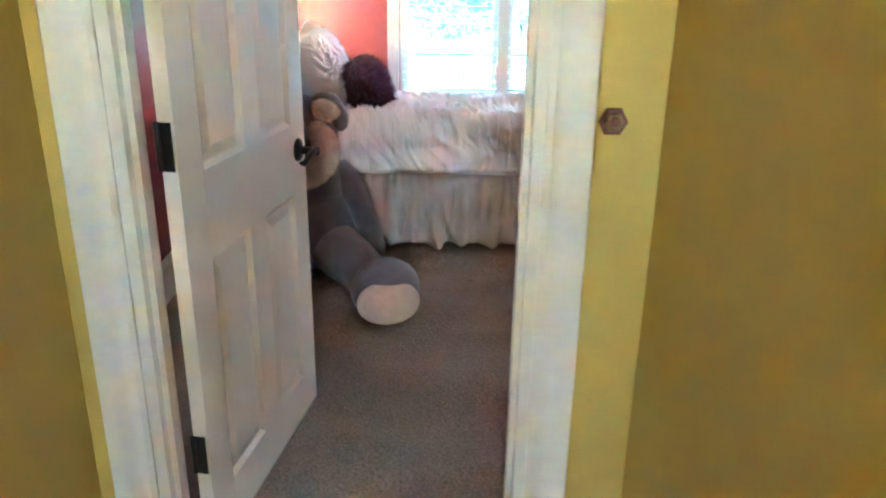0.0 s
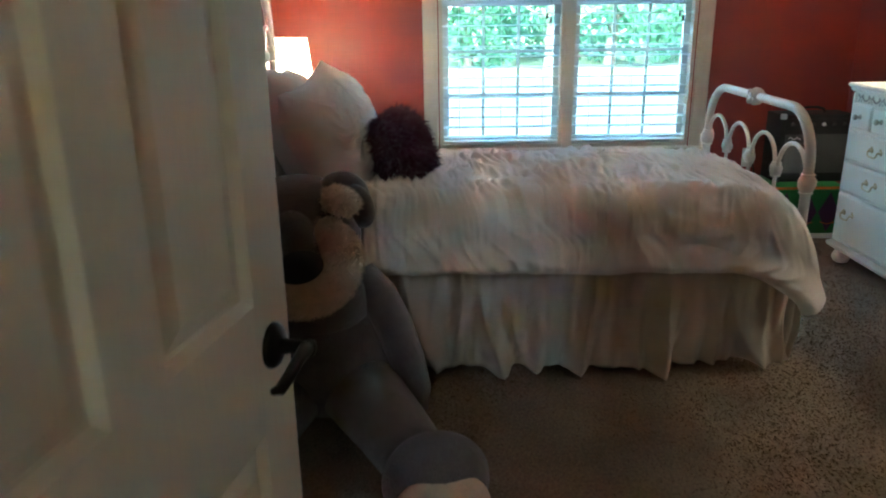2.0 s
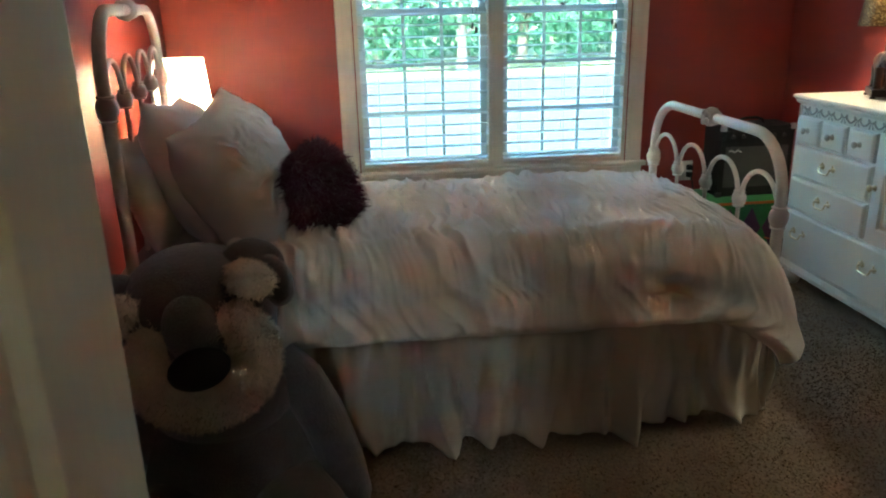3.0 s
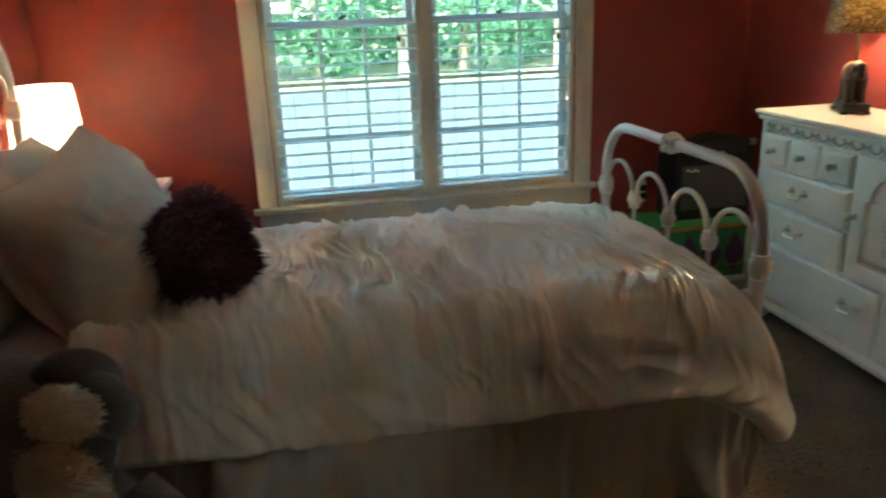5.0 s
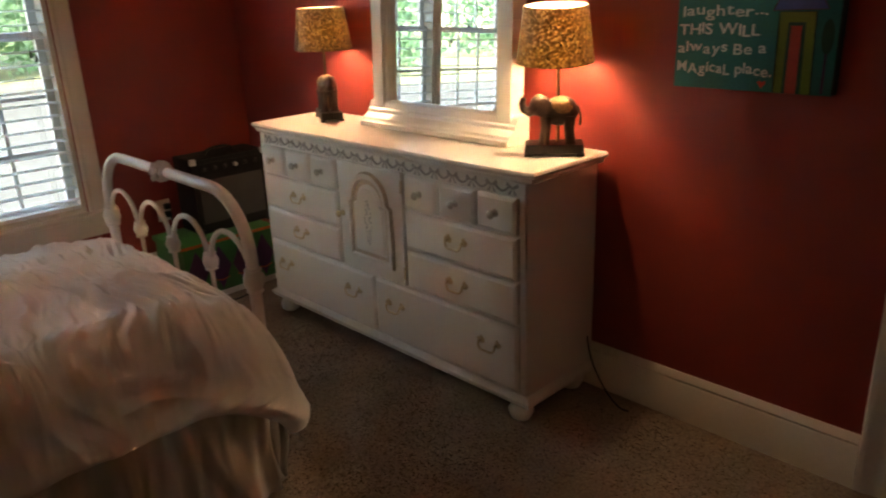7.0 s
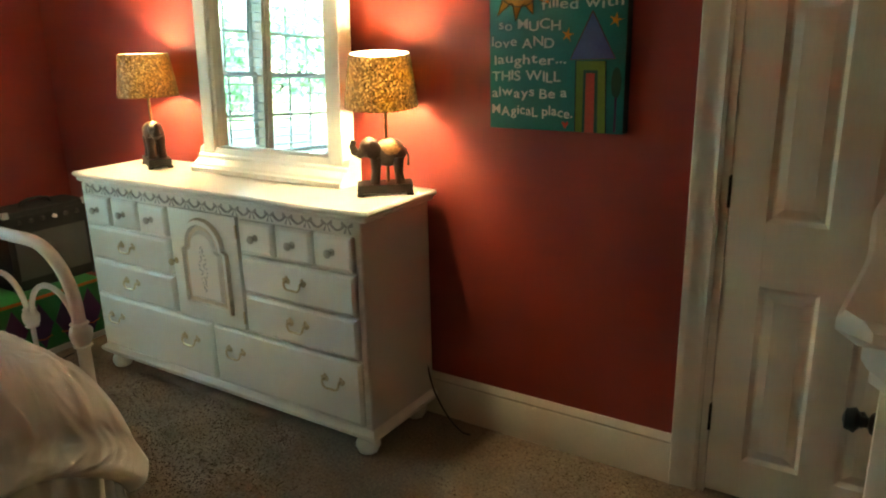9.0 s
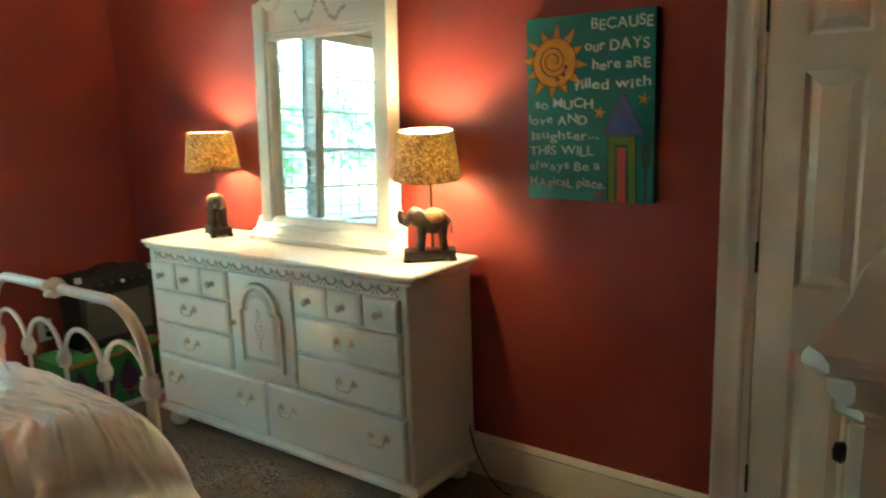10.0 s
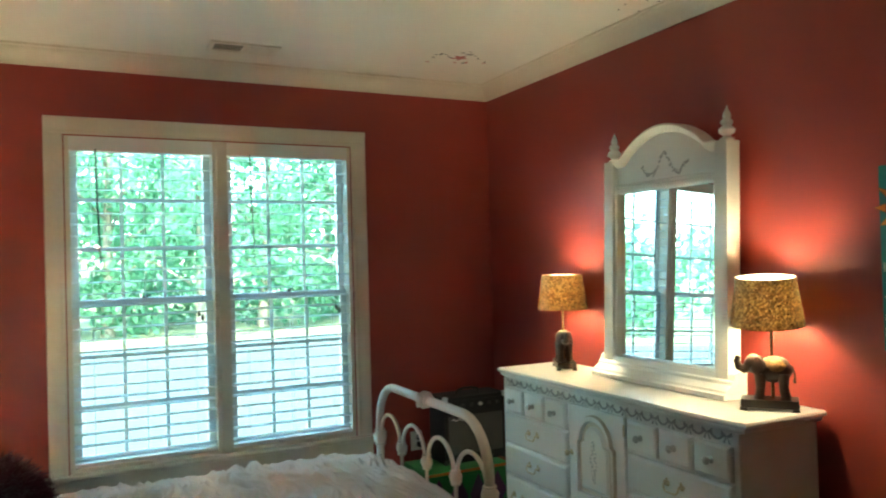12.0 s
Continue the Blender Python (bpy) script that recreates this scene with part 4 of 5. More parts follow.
# ---- teddy bear ----
def bear():
    bm = bmesh.new()
    G, C, K = 0, 1, 2
    # head, turned and leaning
    blob(bm, (0.0, -0.01, 0.0), (0.195, 0.185, 0.175), 40, index=G, rough=0.04)
    blob(bm, (0.0, -0.13, 0.02), (0.078, 0.085, 0.095), 28, turn=(15, 0, 0), index=G)
    for s in (-1, 1):
        blob(bm, (s * 0.165, -0.02, 0.085), (0.085, 0.045, 0.07), 24, turn=(0, s * 38, s * 12), index=G, rough=0.08)
        blob(bm, (s * 0.2, -0.045, 0.045), (0.05, 0.045, 0.075), 22, turn=(0, s * -10, 0), index=G, rough=0.08)
        blob(bm, (s * 0.155, -0.13, 0.1), (0.058, 0.045, 0.043), 24, turn=(0, s * 30, 0), index=C, rough=0.12, rscale=30)
        blob(bm, (s * 0.09, -0.165, 0.01), (0.022, 0.02, 0.02), 14, index=K)
    pts, rad = [], []
    for i in range(25):
        a = radians(140 + 260 * i / 24)
        pts.append((0.118 * math.cos(a), -0.165 + 0.03 * math.sin(a), -0.04 + 0.092 * math.sin(a)))
        rad.append(0.05 + 0.024 * math.sin(math.pi * i / 24))
    tube(bm, pts, rad, 18, index=C)
    for p, r in ((pts[0], rad[0]), (pts[-1], rad[-1])):
        blob(bm, p, (r, r, r), 18, index=C)
    blob(bm, (0.0, -0.15, -0.095), (0.12, 0.08, 0.075), 26, index=C, rough=0.04)
    blob(bm, (0.0, -0.245, -0.026), (0.07, 0.045, 0.048), 22, index=K)
    bmesh.ops.transform(bm, matrix=Matrix.Translation((-0.035, -0.03, 0.685)) @ Euler((radians(4), radians(-11), 0)).to_matrix().to_4x4(), verts=bm.verts[:])
    blob(bm, (0.0, 0.06, 0.24), (0.25, 0.22, 0.25), 36, index=G, rough=0.05)              # body
    blob(bm, (0.0, 0.03, 0.42), (0.19, 0.17, 0.17), 30, index=G, rough=0.05)              # chest
    for s in (-1, 1):
        tube(bm, [(0.15 * s, 0.04, 0.5), (0.2 * s, 0.0, 0.44), (0.25 * s, -0.03, 0.34), (0.29 * s, -0.06, 0.22), (0.31 * s, -0.09, 0.12), (0.315 * s, -0.11, 0.06)], [0.055, 0.066, 0.064, 0.06, 0.056, 0.034], 18, index=G)
        tube(bm, [(0.1 * s, 0.0, 0.13), (0.16 * s, -0.15, 0.125), (0.215 * s, -0.3, 0.118), (0.265 * s, -0.45, 0.108), (0.3 * s, -0.56, 0.11), (0.31 * s, -0.6, 0.115)], [0.13, 0.125, 0.112, 0.1, 0.108, 0.09], 22, index=G)
        blob(bm, (0.31 * s, -0.59, 0.125), (0.15, 0.1, 0.13), 30, turn=(-18, 0, s * 8), index=G, rough=0.04)    # feet
        blob(bm, (0.314 * s, -0.684, 0.1), (0.134, 0.034, 0.092), 28, turn=(-22, 0, s * 8), index=C, rough=0.02)    # soles
    ob = finish("teddy_bear", bm, [GREYFUR, CREAMFUR, NOSE], smooth=180)
    rng = np.random.default_rng(9)
    me = ob.data
    # short fluffy pile on the cream patches of the face
    p, nr = surface_points(ob, 110000, rng)
    cent = np.array([q.center[:] for q in me.polygons])
    mats = np.array([q.material_index for q in me.polygons])
    near = np.concatenate([((p[k:k + 2000, None, :] - cent[None, :, :]) ** 2).sum(2).argmin(1) for k in range(0, len(p), 2000)])
    keep = (mats[near] == C) & (p[:, 2] > 0.4) 
    pile = strands("pile", p[keep], nr[keep], 0.012, 0.0015, rng, 0.25)
    idx = mats[near][keep].tolist()
    pile.polygons.foreach_set("material_index", idx)
    b3 = bmesh.new()
    b3.from_mesh(me)
    b3.from_mesh(pile)
    b3.to_mesh(me)
    b3.free()
    me.polygons.foreach_set("use_smooth", [True] * len(me.polygons))
    ob.matrix_basis = pose(-2.96, -2.42, 0.0, 0, 0, 8)
    return tagged(ob, "large grey plush teddy bear with cream muzzle sitting on carpet", "teddy bear")


bear()

# ---- dresser ----
DC = -1.637        # its middle along the wall
dresser = thing("dresser", pose(-0.022, DC, 0, 0, 0, -90), "wide white painted dresser with nine drawers and door", "dresser")
HW, DF = 0.80, -0.398          # half width and front of the carcass; local front is -y


def bow(x, half):
    """Front line of the serpentine top."""
    u = x / half
    return 0.012 * math.cos(u * math.pi * 1.5) ** 2 - 0.02 * max(0, abs(u) - 0.93) / 0.07


def slab(bm, half, front, back, z0, z1, wave=0.0, ease=0.006):
    n = 40
    rows = ((0.008, z0), (0.0, z0 + (z1 - z0) * 0.35), (0.0, z0 + (z1 - z0) * 0.65), (ease, z1))
    loops = []
    for inset, z in rows:
        loop = [bm.verts.new((-half + inset, back, z)), ]
        xs = [-half + inset + (2 * half - 2 * inset) * i / n for i in range(n + 1)]
        for x in xs:
            loop.append(bm.verts.new((x, front + inset - wave * bow(x, half) / 0.012, z)))
        loop.append(bm.verts.new((half - inset, back, z)))
        loops.append(loop)
    m = len(loops[0])
    for p, q in zip(loops, loops[1:]):
        for i in range(m):
            bm.faces.new((p[i], p[(i + 1) % m], q[(i + 1) % m], q[i]))
    bm.faces.new(loops[0][::-1])
    bm.faces.new(loops[-1])
    bmesh.ops.recalc_face_normals(bm, faces=bm.faces[:])
    return bm


bm = slab(bmesh.new(), 0.843, DF - 0.033, 0.0, 0.926, 0.947, 0.008)
part("top", bm, WHITEF, dresser, smooth=30)
part("cornice", slab(bmesh.new(), 0.826, DF - 0.018, 0.0, 0.905, 0.926, 0.004), WHITEF, dresser, smooth=30)
part("carcass", boxed(-HW, HW, DF, 0.0, 0.115, 0.905, bevel=0.003), WHITEF, dresser, smooth=30)
part("plinth", slab(bmesh.new(), 0.826, DF - 0.024, 0.0, 0.08, 0.116, 0.0, 0.018), WHITEF, dresser, smooth=30)
for x in (-HW + 0.012, HW - 0.012):
    bm = bmesh.new()
    box(bm, x - 0.012, x + 0.012, DF - 0.007, DF - 0.001, 0.12, 0.9, bevel=0.004)
    part("corner_post", bm, WHITEF, dresser, smooth=30)
for x in (-HW + 0.05, HW - 0.05):
    for y in (DF + 0.03, -0.06):
        bm = lathe(bmesh.new(), [(0.022, 0.0), (0.036, 0.008), (0.046, 0.03), (0.046, 0.045), (0.036, 0.064), (0.03, 0.07), (0.04, 0.074), (0.04, 0.081)], 20, (x, y, 0), ribs=0.03)
        part("bun_foot", bm, WHITEF, dresser)
# painted swag frieze
for i in range(17):
    x = -0.74 + 1.48 * i / 16
    bm = bmesh.new()
    for s in (-1, 1):
        box_v = [bm.verts.new(p) for p in ((x, DF - 0.0035, 0.884), (x + s * 0.024, DF - 0.0035, 0.901), (x + s * 0.027, DF - 0.0035, 0.886), (x + s * 0.006, DF - 0.0035, 0.878), (x + s * 0.019, DF - 0.0035, 0.858), (x + s * 0.009, DF - 0.0035, 0.856))]
        bm.faces.new((box_v[0], box_v[1], box_v[2], box_v[3]))
        bm.faces.new((box_v[0], box_v[3], box_v[4], box_v[5]))
    if i < 16:
        tube(bm, [(x + 0.012 + 0.0685 * k / 8, DF - 0.003, 0.888 - 0.022 * math.sin(math.pi * k / 8)) for k in range(9)], 0.0042, 6)
    part("swag", bm, PALEGREY, dresser, "grey stencilled ribbon swag")


def bail_pull(parent, x, z, y):
    bm = bmesh.new()
    for s in (-1, 1):
        lathe_bm = bmesh.new()
        lathe(lathe_bm, [(0.014, 0), (0.012, 0.003), (0.006, 0.006), (0.006, 0.016), (0.003, 0.02)], 10)
        bmesh.ops.transform(lathe_bm, matrix=Matrix.Translation((x + s * 0.038, y, z)) @ Matrix.Rotation(radians(90), 4, "X"), verts=lathe_bm.verts[:])
        tmp = bpy.data.meshes.new("tmp")
        lathe_bm.to_mesh(tmp)
        lathe_bm.free()
        bm.from_mesh(tmp)
        bpy.data.meshes.remove(tmp)
        blob(bm, (x + s * 0.05, y - 0.004, z + 0.004), (0.009, 0.004, 0.007), 8)
        blob(bm, (x + s * 0.038, y - 0.004, z + 0.014), (0.006, 0.004, 0.008), 8)
    tube(bm, [(x + 0.038 * math.cos(a) * (1.05 + 0.1 * math.sin(a)), y - 0.018 - 0.006 * math.sin(a), z - 0.028 * math.sin(a) + 0.003 * math.cos(4 * a)) for a in (math.pi * k / 16 for k in range(17))], 0.0042, 8)
    return part("bail_pull", bm, BRASS, parent, "antique brass bail pull")


def knob(parent, x, z, y, material=PEWTER):
    bm = lathe(bmesh.new(), [(0.014, 0), (0.012, 0.003), (0.006, 0.006), (0.0065, 0.014), (0.014, 0.02), (0.016, 0.026), (0.011, 0.032), (0.003, 0.034)], 16)
    bmesh.ops.transform(bm, matrix=Matrix.Translation((x, y, z)) @ Matrix.Rotation(radians(90), 4, "X"), verts=bm.verts[:])
    return part("knob", bm, material, parent, "worn pewter knob")


def drawer(parent, x0, x1, z0, z1, y, pulls):
    bm = bmesh.new()
    loops = []
    for inset, d in ((0, 0.0), (0, 0.014), (0.003, 0.019), (0.011, 0.024)):
        loops.append([bm.verts.new(p) for p in ((x0 + inset, y - d, z0 + inset), (x1 - inset, y - d, z0 + inset), (x1 - inset, y - d, z1 - inset), (x0 + inset, y - d, z1 - inset))])
    for p, q in zip(loops, loops[1:]):
        for i in range(4):
            bm.faces.new((p[i], p[(i + 1) % 4], q[(i + 1) % 4], q[i]))
    bm.faces.new(loops[0][::-1])
    bm.faces.new(loops[-1])
    bmesh.ops.recalc_face_normals(bm, faces=bm.faces[:])
    d = part("drawer", bm, WHITEF, parent, smooth=25)
    for kind, x, z in pulls:
        (bail_pull if kind == "bail" else knob)(d, x, z, y - 0.024)
    return d


yf = DF - 0.001
for s in (-1, 1):
    a, b = sorted((s * 0.775, s * 0.212))
    w = (b - a) / 3
    for i in range(3):
        drawer(dresser, a + w * i + 0.007, a + w * (i + 1) - 0.007, 0.725, 0.85, yf, [("knob", a + w * (i + 0.5), 0.79)])
    drawer(dresser, a + 0.004, b - 0.004, 0.562, 0.712, yf, [("bail", (a + b) / 2, 0.648)])
    drawer(dresser, a + 0.004, b - 0.004, 0.398, 0.55, yf, [("bail", (a + b) / 2, 0.484)])
    a, b = sorted((s * 0.778, s * 0.006))
    drawer(dresser, a, b, 0.135, 0.385, yf, [("bail", a + 0.13, 0.295), ("bail", b - 0.13, 0.295)])


def arched_door():
    bm = boxed(-0.197, 0.197, yf - 0.018, yf, 0.392, 0.856, bevel=0.004)
    d = part("cabinet_door", bm, WHITEF, dresser, "white arched cabinet door with stencil", smooth=30)

    def arch(inset):
        hw, zb, zt = 0.142 - inset, 0.445 + inset, 0.70 - inset * 0.2
        pts = [(-hw, zb), (hw, zb), (hw, zt)]
        rr = hw - 0.022
        pts += [(hw - 0.0, zt), (rr, zt + 0.012)]
        pts += [(rr * math.cos(t), zt + 0.012 + rr * math.sin(t)) for t in (math.pi * k / 14 for k in range(1, 14))]
        pts += [(-rr, zt + 0.012), (-hw, zt)]
        return pts
    bm = bmesh.new()
    ring = []
    for inset, y in ((0.0, yf - 0.0185), (0.006, yf - 0.032), (0.022, yf - 0.032), (0.027, yf - 0.0195), (0.043, yf - 0.0195), (0.055, yf - 0.03)):
        ring.append([bm.verts.new((x, y, z)) for x, z in arch(inset)])
    for k, (p, q) in enumerate(zip(ring, ring[1:])):
        for i in range(len(p)):
            bm.faces.new((p[i], p[(i + 1) % len(p)], q[(i + 1) % len(p)], q[i])).material_index = 1 if k in (0, 3) else 0
    bm.faces.new(ring[-1])
    bmesh.ops.recalc_face_normals(bm, faces=bm.faces[:])
    part("arched_panel", bm, [WHITEF, GLAZE], d, smooth=25)
    bm = bmesh.new()
    r = random.Random(4)
    for k in range(34):
        z = 0.53 + 0.19 * k / 34
        x = 0.024 * math.sin(k * 1.9) * (1 - abs(k - 17) / 22)
        a = r.random() * 6.28
        L = 0.006 + 0.004 * r.random()
        q = [bm.verts.new((x + L * math.cos(a + t) * f, yf - 0.0305, z + L * math.sin(a + t) * f)) for t, f in ((0, 1), (1.57, 0.5), (3.14, 1), (4.71, 0.5))]
        bm.faces.new(q)
    ob = part("stencil", bm, GREYM, d, "faded grey floral stencil", smooth=0)
    ob.modifiers.new("thick", "SOLIDIFY").thickness = 0.0005
    for z in (0.45, 0.8):
        part("hinge", tube(bmesh.new(), [(0.2, yf - 0.02, z - 0.025), (0.2, yf - 0.02, z + 0.025)], 0.005, 8), BRASS, d, "brass hinge")
    k = knob(d, -0.18, 0.63, yf - 0.018, BRASS)
    return d


arched_door()

# ---- mirror on the dresser ----
mirror = thing("dresser_mirror", pose(-0.068, -1.735, 0.947, -2.2, 0, -90), "white arched dresser mirror with turned finials", "mirror")
MW = 0.394                 # half width of the frame
for s in (-1, 1):
    bm = bmesh.new()
    a, b = sorted((s * MW, s * (MW - 0.068)))
    box(bm, a, b, -0.075, 0.0, 0.0, 1.06, bevel=0.006)
    part("stile", bm, WHITEF, mirror, smooth=30)
    i0, i1 = sorted((s * (MW - 0.05), s * (MW - 0.085)))
    part("stile_bead", boxed(i0, i1, -0.062, -0.02, 0.1, 0.93, bevel=0.008), WHITEF, mirror, smooth=40)
    fin = lathe(bmesh.new(), [(0.03, 0), (0.03, 0.008), (0.018, 0.014), (0.016, 0.02), (0.032, 0.034), (0.034, 0.044), (0.026, 0.056), (0.017, 0.062), (0.024, 0.07), (0.024, 0.082), (0.014, 0.094), (0.017, 0.102), (0.015, 0.116), (0.007, 0.128), (0.002, 0.146)], 18)
    f = part("finial", fin, WHITEF, mirror)
    f.location = (s * (MW - 0.034), -0.037, 1.06)
bm = prism(bmesh.new(), [(0.0, 0.0), (-0.13, 0.0), (-0.13, 0.018), (-0.12, 0.024), (-0.115, 0.035), (-0.1, 0.045), (-0.085, 0.055), (-0.083, 0.068), (-0.075, 0.075), (-0.068, 0.1), (-0.05, 0.108), (0.0, 0.108)], "x", -MW - 0.03, MW + 0.03)
part("base_rail", bm, WHITEF, mirror, smooth=30)


def crest_z(x, lift=0.0):
    u = abs(x) / (MW - 0.06)
    if u > 0.8:
        return 1.055 + lift
    return 1.055 + lift + 0.125 * math.cos(u / 0.8 * math.pi / 2) ** 0.75


bm = bmesh.new()
n = 40
xs = [-(MW - 0.066) + 2 * (MW - 0.066) * i / n for i in range(n + 1)]
front = [[bm.verts.new((x, -0.045, 0.9)) for x in xs], [bm.verts.new((x, -0.045, crest_z(x) - 0.01)) for x in xs]]
back = [[bm.verts.new((x, 0.0, 0.9)) for x in xs], [bm.verts.new((x, 0.0, crest_z(x) - 0.01)) for x in xs]]
for i in range(n):
    bm.faces.new((front[0][i], front[0][i + 1], front[1][i + 1], front[1][i]))
    bm.faces.new((back[0][i + 1], back[0][i], back[1][i], back[1][i + 1]))
    bm.faces.new((front[0][i + 1], front[0][i], back[0][i], back[0][i + 1]))
    bm.faces.new((front[1][i], front[1][i + 1], back[1][i + 1], back[1][i]))
part("crest_panel", bm, WHITEF, mirror, smooth=30)
bm = bmesh.new()
sec = [(0.0, -0.028), (-0.058, -0.028), (-0.064, -0.016), (-0.07, -0.012), (-0.08, 0.0), (-0.078, 0.008), (0.0, 0.012)]
loops = []
for x in xs:
    loops.append([bm.verts.new((x, y, crest_z(x) + dz)) for y, dz in sec])
for p, q in zip(loops, loops[1:]):
    for i in range(len(sec)):
        bm.faces.new((p[i], q[i], q[(i + 1) % len(sec)], p[(i + 1) % len(sec)]))
bm.faces.new(loops[0])
bm.faces.new(loops[-1][::-1])
bmesh.ops.recalc_face_normals(bm, faces=bm.faces[:])
part("crest_molding", bm, WHITEF, mirror, smooth=35)
part("top_rail", prism(bmesh.new(), [(0.0, 0.895), (-0.052, 0.895), (-0.06, 0.905), (-0.058, 0.918), (-0.05, 0.925), (-0.056, 0.935), (-0.046, 0.942), (0.0, 0.942)], "x", -MW + 0.067, MW - 0.067), WHITEF, mirror, smooth=30)
part("mirror_glass", boxed(-MW + 0.07, MW - 0.07, -0.034, -0.028, 0.1, 0.9), MIRROR, mirror, "silvered mirror glass", smooth=0)
bm = bmesh.new()
r = random.Random(8)
for k in range(60):
    u = k / 59 * 2 - 1
    x = u * 0.15
    z = 1.0 + 0.05 * abs(math.sin(u * math.pi)) * (-1) + 0.06 * math.exp(-(u * 3) ** 2) + 0.02 * r.random()
    a = r.random() * 6.28
    L = 0.007 + 0.006 * r.random()
    bm.faces.new([bm.verts.new((x + L * math.cos(a + t) * f, -0.0462, z + L * math.sin(a + t) * f)) for t, f in ((0, 1), (1.57, 0.5), (3.14, 1), (4.71, 0.5))])
part("stencil", bm, PALEGREY, mirror, "faded grey floral stencil", smooth=0).modifiers.new("thick", "SOLIDIFY").thickness = 0.0005

# ---- elephant lamps ----
def elephant_lamp(m):
    """Local: the elephant looks along -x."""
    root = thing("elephant_lamp", m, "lit carved elephant lamp with gold sequin shade", "table lamp", "elephant lamps on the dresser")
    SMALL = Matrix.Translation((0.004, 0, 0.006)) @ Matrix.Diagonal((0.85, 0.85, 0.86, 1))
    bm = boxed(-0.1, 0.1, -0.05, 0.05, 0.008, 0.04, bevel=0.003)
    for x in (-0.09, 0.09):
        for y in (-0.042, 0.042):
            box(bm, x - 0.013, x + 0.013, y - 0.011, y + 0.011, 0.0, 0.009)
    part("plinth", bm, EBONY, root, "black wooden plinth")
    bm = bmesh.new()
    blob(bm, (0.015, 0, 0.165), (0.078, 0.05, 0.056), 24, rough=0.05, rscale=30)
    blob(bm, (0.03, 0, 0.18), (0.055, 0.046, 0.046), 20)
    blob(bm, (-0.065, 0, 0.19), (0.042, 0.036, 0.043), 20, rough=0.05, rscale=30)
    for s in (-1, 1):
        blob(bm, (-0.05, s * 0.036, 0.185), (0.034, 0.008, 0.04), 16, turn=(s * 12, 0, s * 20))
        for x, lean in ((-0.04, -0.006), (0.055, 0.006)):
            tube(bm, [(x + lean, s * 0.028, 0.04), (x + lean, s * 0.028, 0.048), (x, s * 0.028, 0.09), (x, s * 0.026, 0.15)], [0.023, 0.02, 0.019, 0.026], 12)
        tube(bm, [(-0.09, s * 0.016, 0.175), (-0.112, s * 0.02, 0.165), (-0.125, s * 0.02, 0.172)], [0.006, 0.005, 0.002], 8)
    tube(bm, [(-0.085, 0, 0.18), (-0.108, 0, 0.165), (-0.128, 0, 0.175), (-0.136, 0, 0.2), (-0.128, 0, 0.222)], [0.026, 0.022, 0.018, 0.014, 0.011], 12)
    tube(bm, [(0.088, 0, 0.185), (0.1, 0, 0.15), (0.098, 0, 0.11)], [0.006, 0.004, 0.006], 8)
    bmesh.ops.transform(bm, matrix=SMALL, verts=bm.verts[:])
    part("elephant", bm, ELE, root, "dark carved wooden elephant")
    bm = bmesh.new()
    blob(bm, (0.02, 0, 0.178), (0.062, 0.0525, 0.0495), 22)
    blob(bm, (-0.066, 0, 0.214), (0.025, 0.022, 0.022), 16)
    bmesh.ops.transform(bm, matrix=SMALL, verts=bm.verts[:])
    part("saddle_cloth", bm, ELEGOLD, root, "gilded carved saddle cloth")
    bm = tube(bmesh.new(), [(0.012, 0, 0.04), (0.012, 0, 0.34)], 0.0065, 12)
    part("rod", bm, BRONZE, root)
    part("socket", lathe(bmesh.new(), [(0.012, 0.33), (0.016, 0.335), (0.016, 0.375), (0.012, 0.38)], 14, (0.012, 0, 0)), BRONZE, root)
    part("bulb", lathe(bmesh.new(), [(0.012, 0.38), (0.026, 0.4), (0.03, 0.42), (0.02, 0.44), (0.002, 0.45)], 16, (0.012, 0, 0)), BULB, root)
    sh = shade(root, 0.133, 0.107, 0.315, 0.5, GOLDSHADE, "gold sequin drum shade", LININGSHADE)
    return root


first = elephant_lamp(pose(*LAMP_B, 0.947, 0, 0, -51))
copy_thing(first, pose(LAMP_A[0], LAMP_A[1], 0.947, 0, 0, 62))
# the shade by the painting sits a little crooked
for piece in first.children:
    if piece.name.split(".")[0] in ("shade", "lining", "spider"):
        piece.matrix_basis = Matrix.Translation((0, 0, 0.41)) @ Matrix.Rotation(radians(5), 4, Vector((0.996, -0.01, 0))) @ Matrix.Translation((0, 0, -0.41))

# ---- painting ----
PY0, PY1, PZ0, PZ1 = -3.195, -2.725, 1.193, 1.823
PW, PH = PY1 - PY0, PZ1 - PZ0
painting = thing("painting", pose(-0.046, PY1, PZ1, 0, 0, -90), "teal canvas with sun, tower and hand-painted verse", "painting")
part("canvas", boxed(0, PW, 0.0, 0.045, -PH, 0, bevel=0.003), TEAL, painting, smooth=30)
part("canvas_edge", boxed(PW - 0.0005, PW + 0.0012, 0.002, 0.045, -PH + 0.002, -0.002), CANVASEDGE, painting, smooth=0)


def flat(name, pts, material, layer, label=""):
    """A painted shape: points in canvas width and height fractions."""
    bm = bmesh.new()
    y = -0.0012 * layer
    f = bm.faces.new([bm.verts.new((u * PW, y, -v * PH)) for u, v in pts])
    r = bmesh.ops.extrude_face_region(bm, geom=[f])
    for g in r["geom"]:
        if isinstance(g, bmesh.types.BMVert):
            g.co.y += 0.001
    bmesh.ops.recalc_face_normals(bm, faces=bm.faces[:])
    return part(name, bm, material, painting, label, smooth=0)


def stroke(name, pts, w, material, layer):
    bm = tube(bmesh.new(), [(u * PW, -0.0012 * layer, -v * PH) for u, v in pts], w, 6)
    return part(name, bm, material, painting)


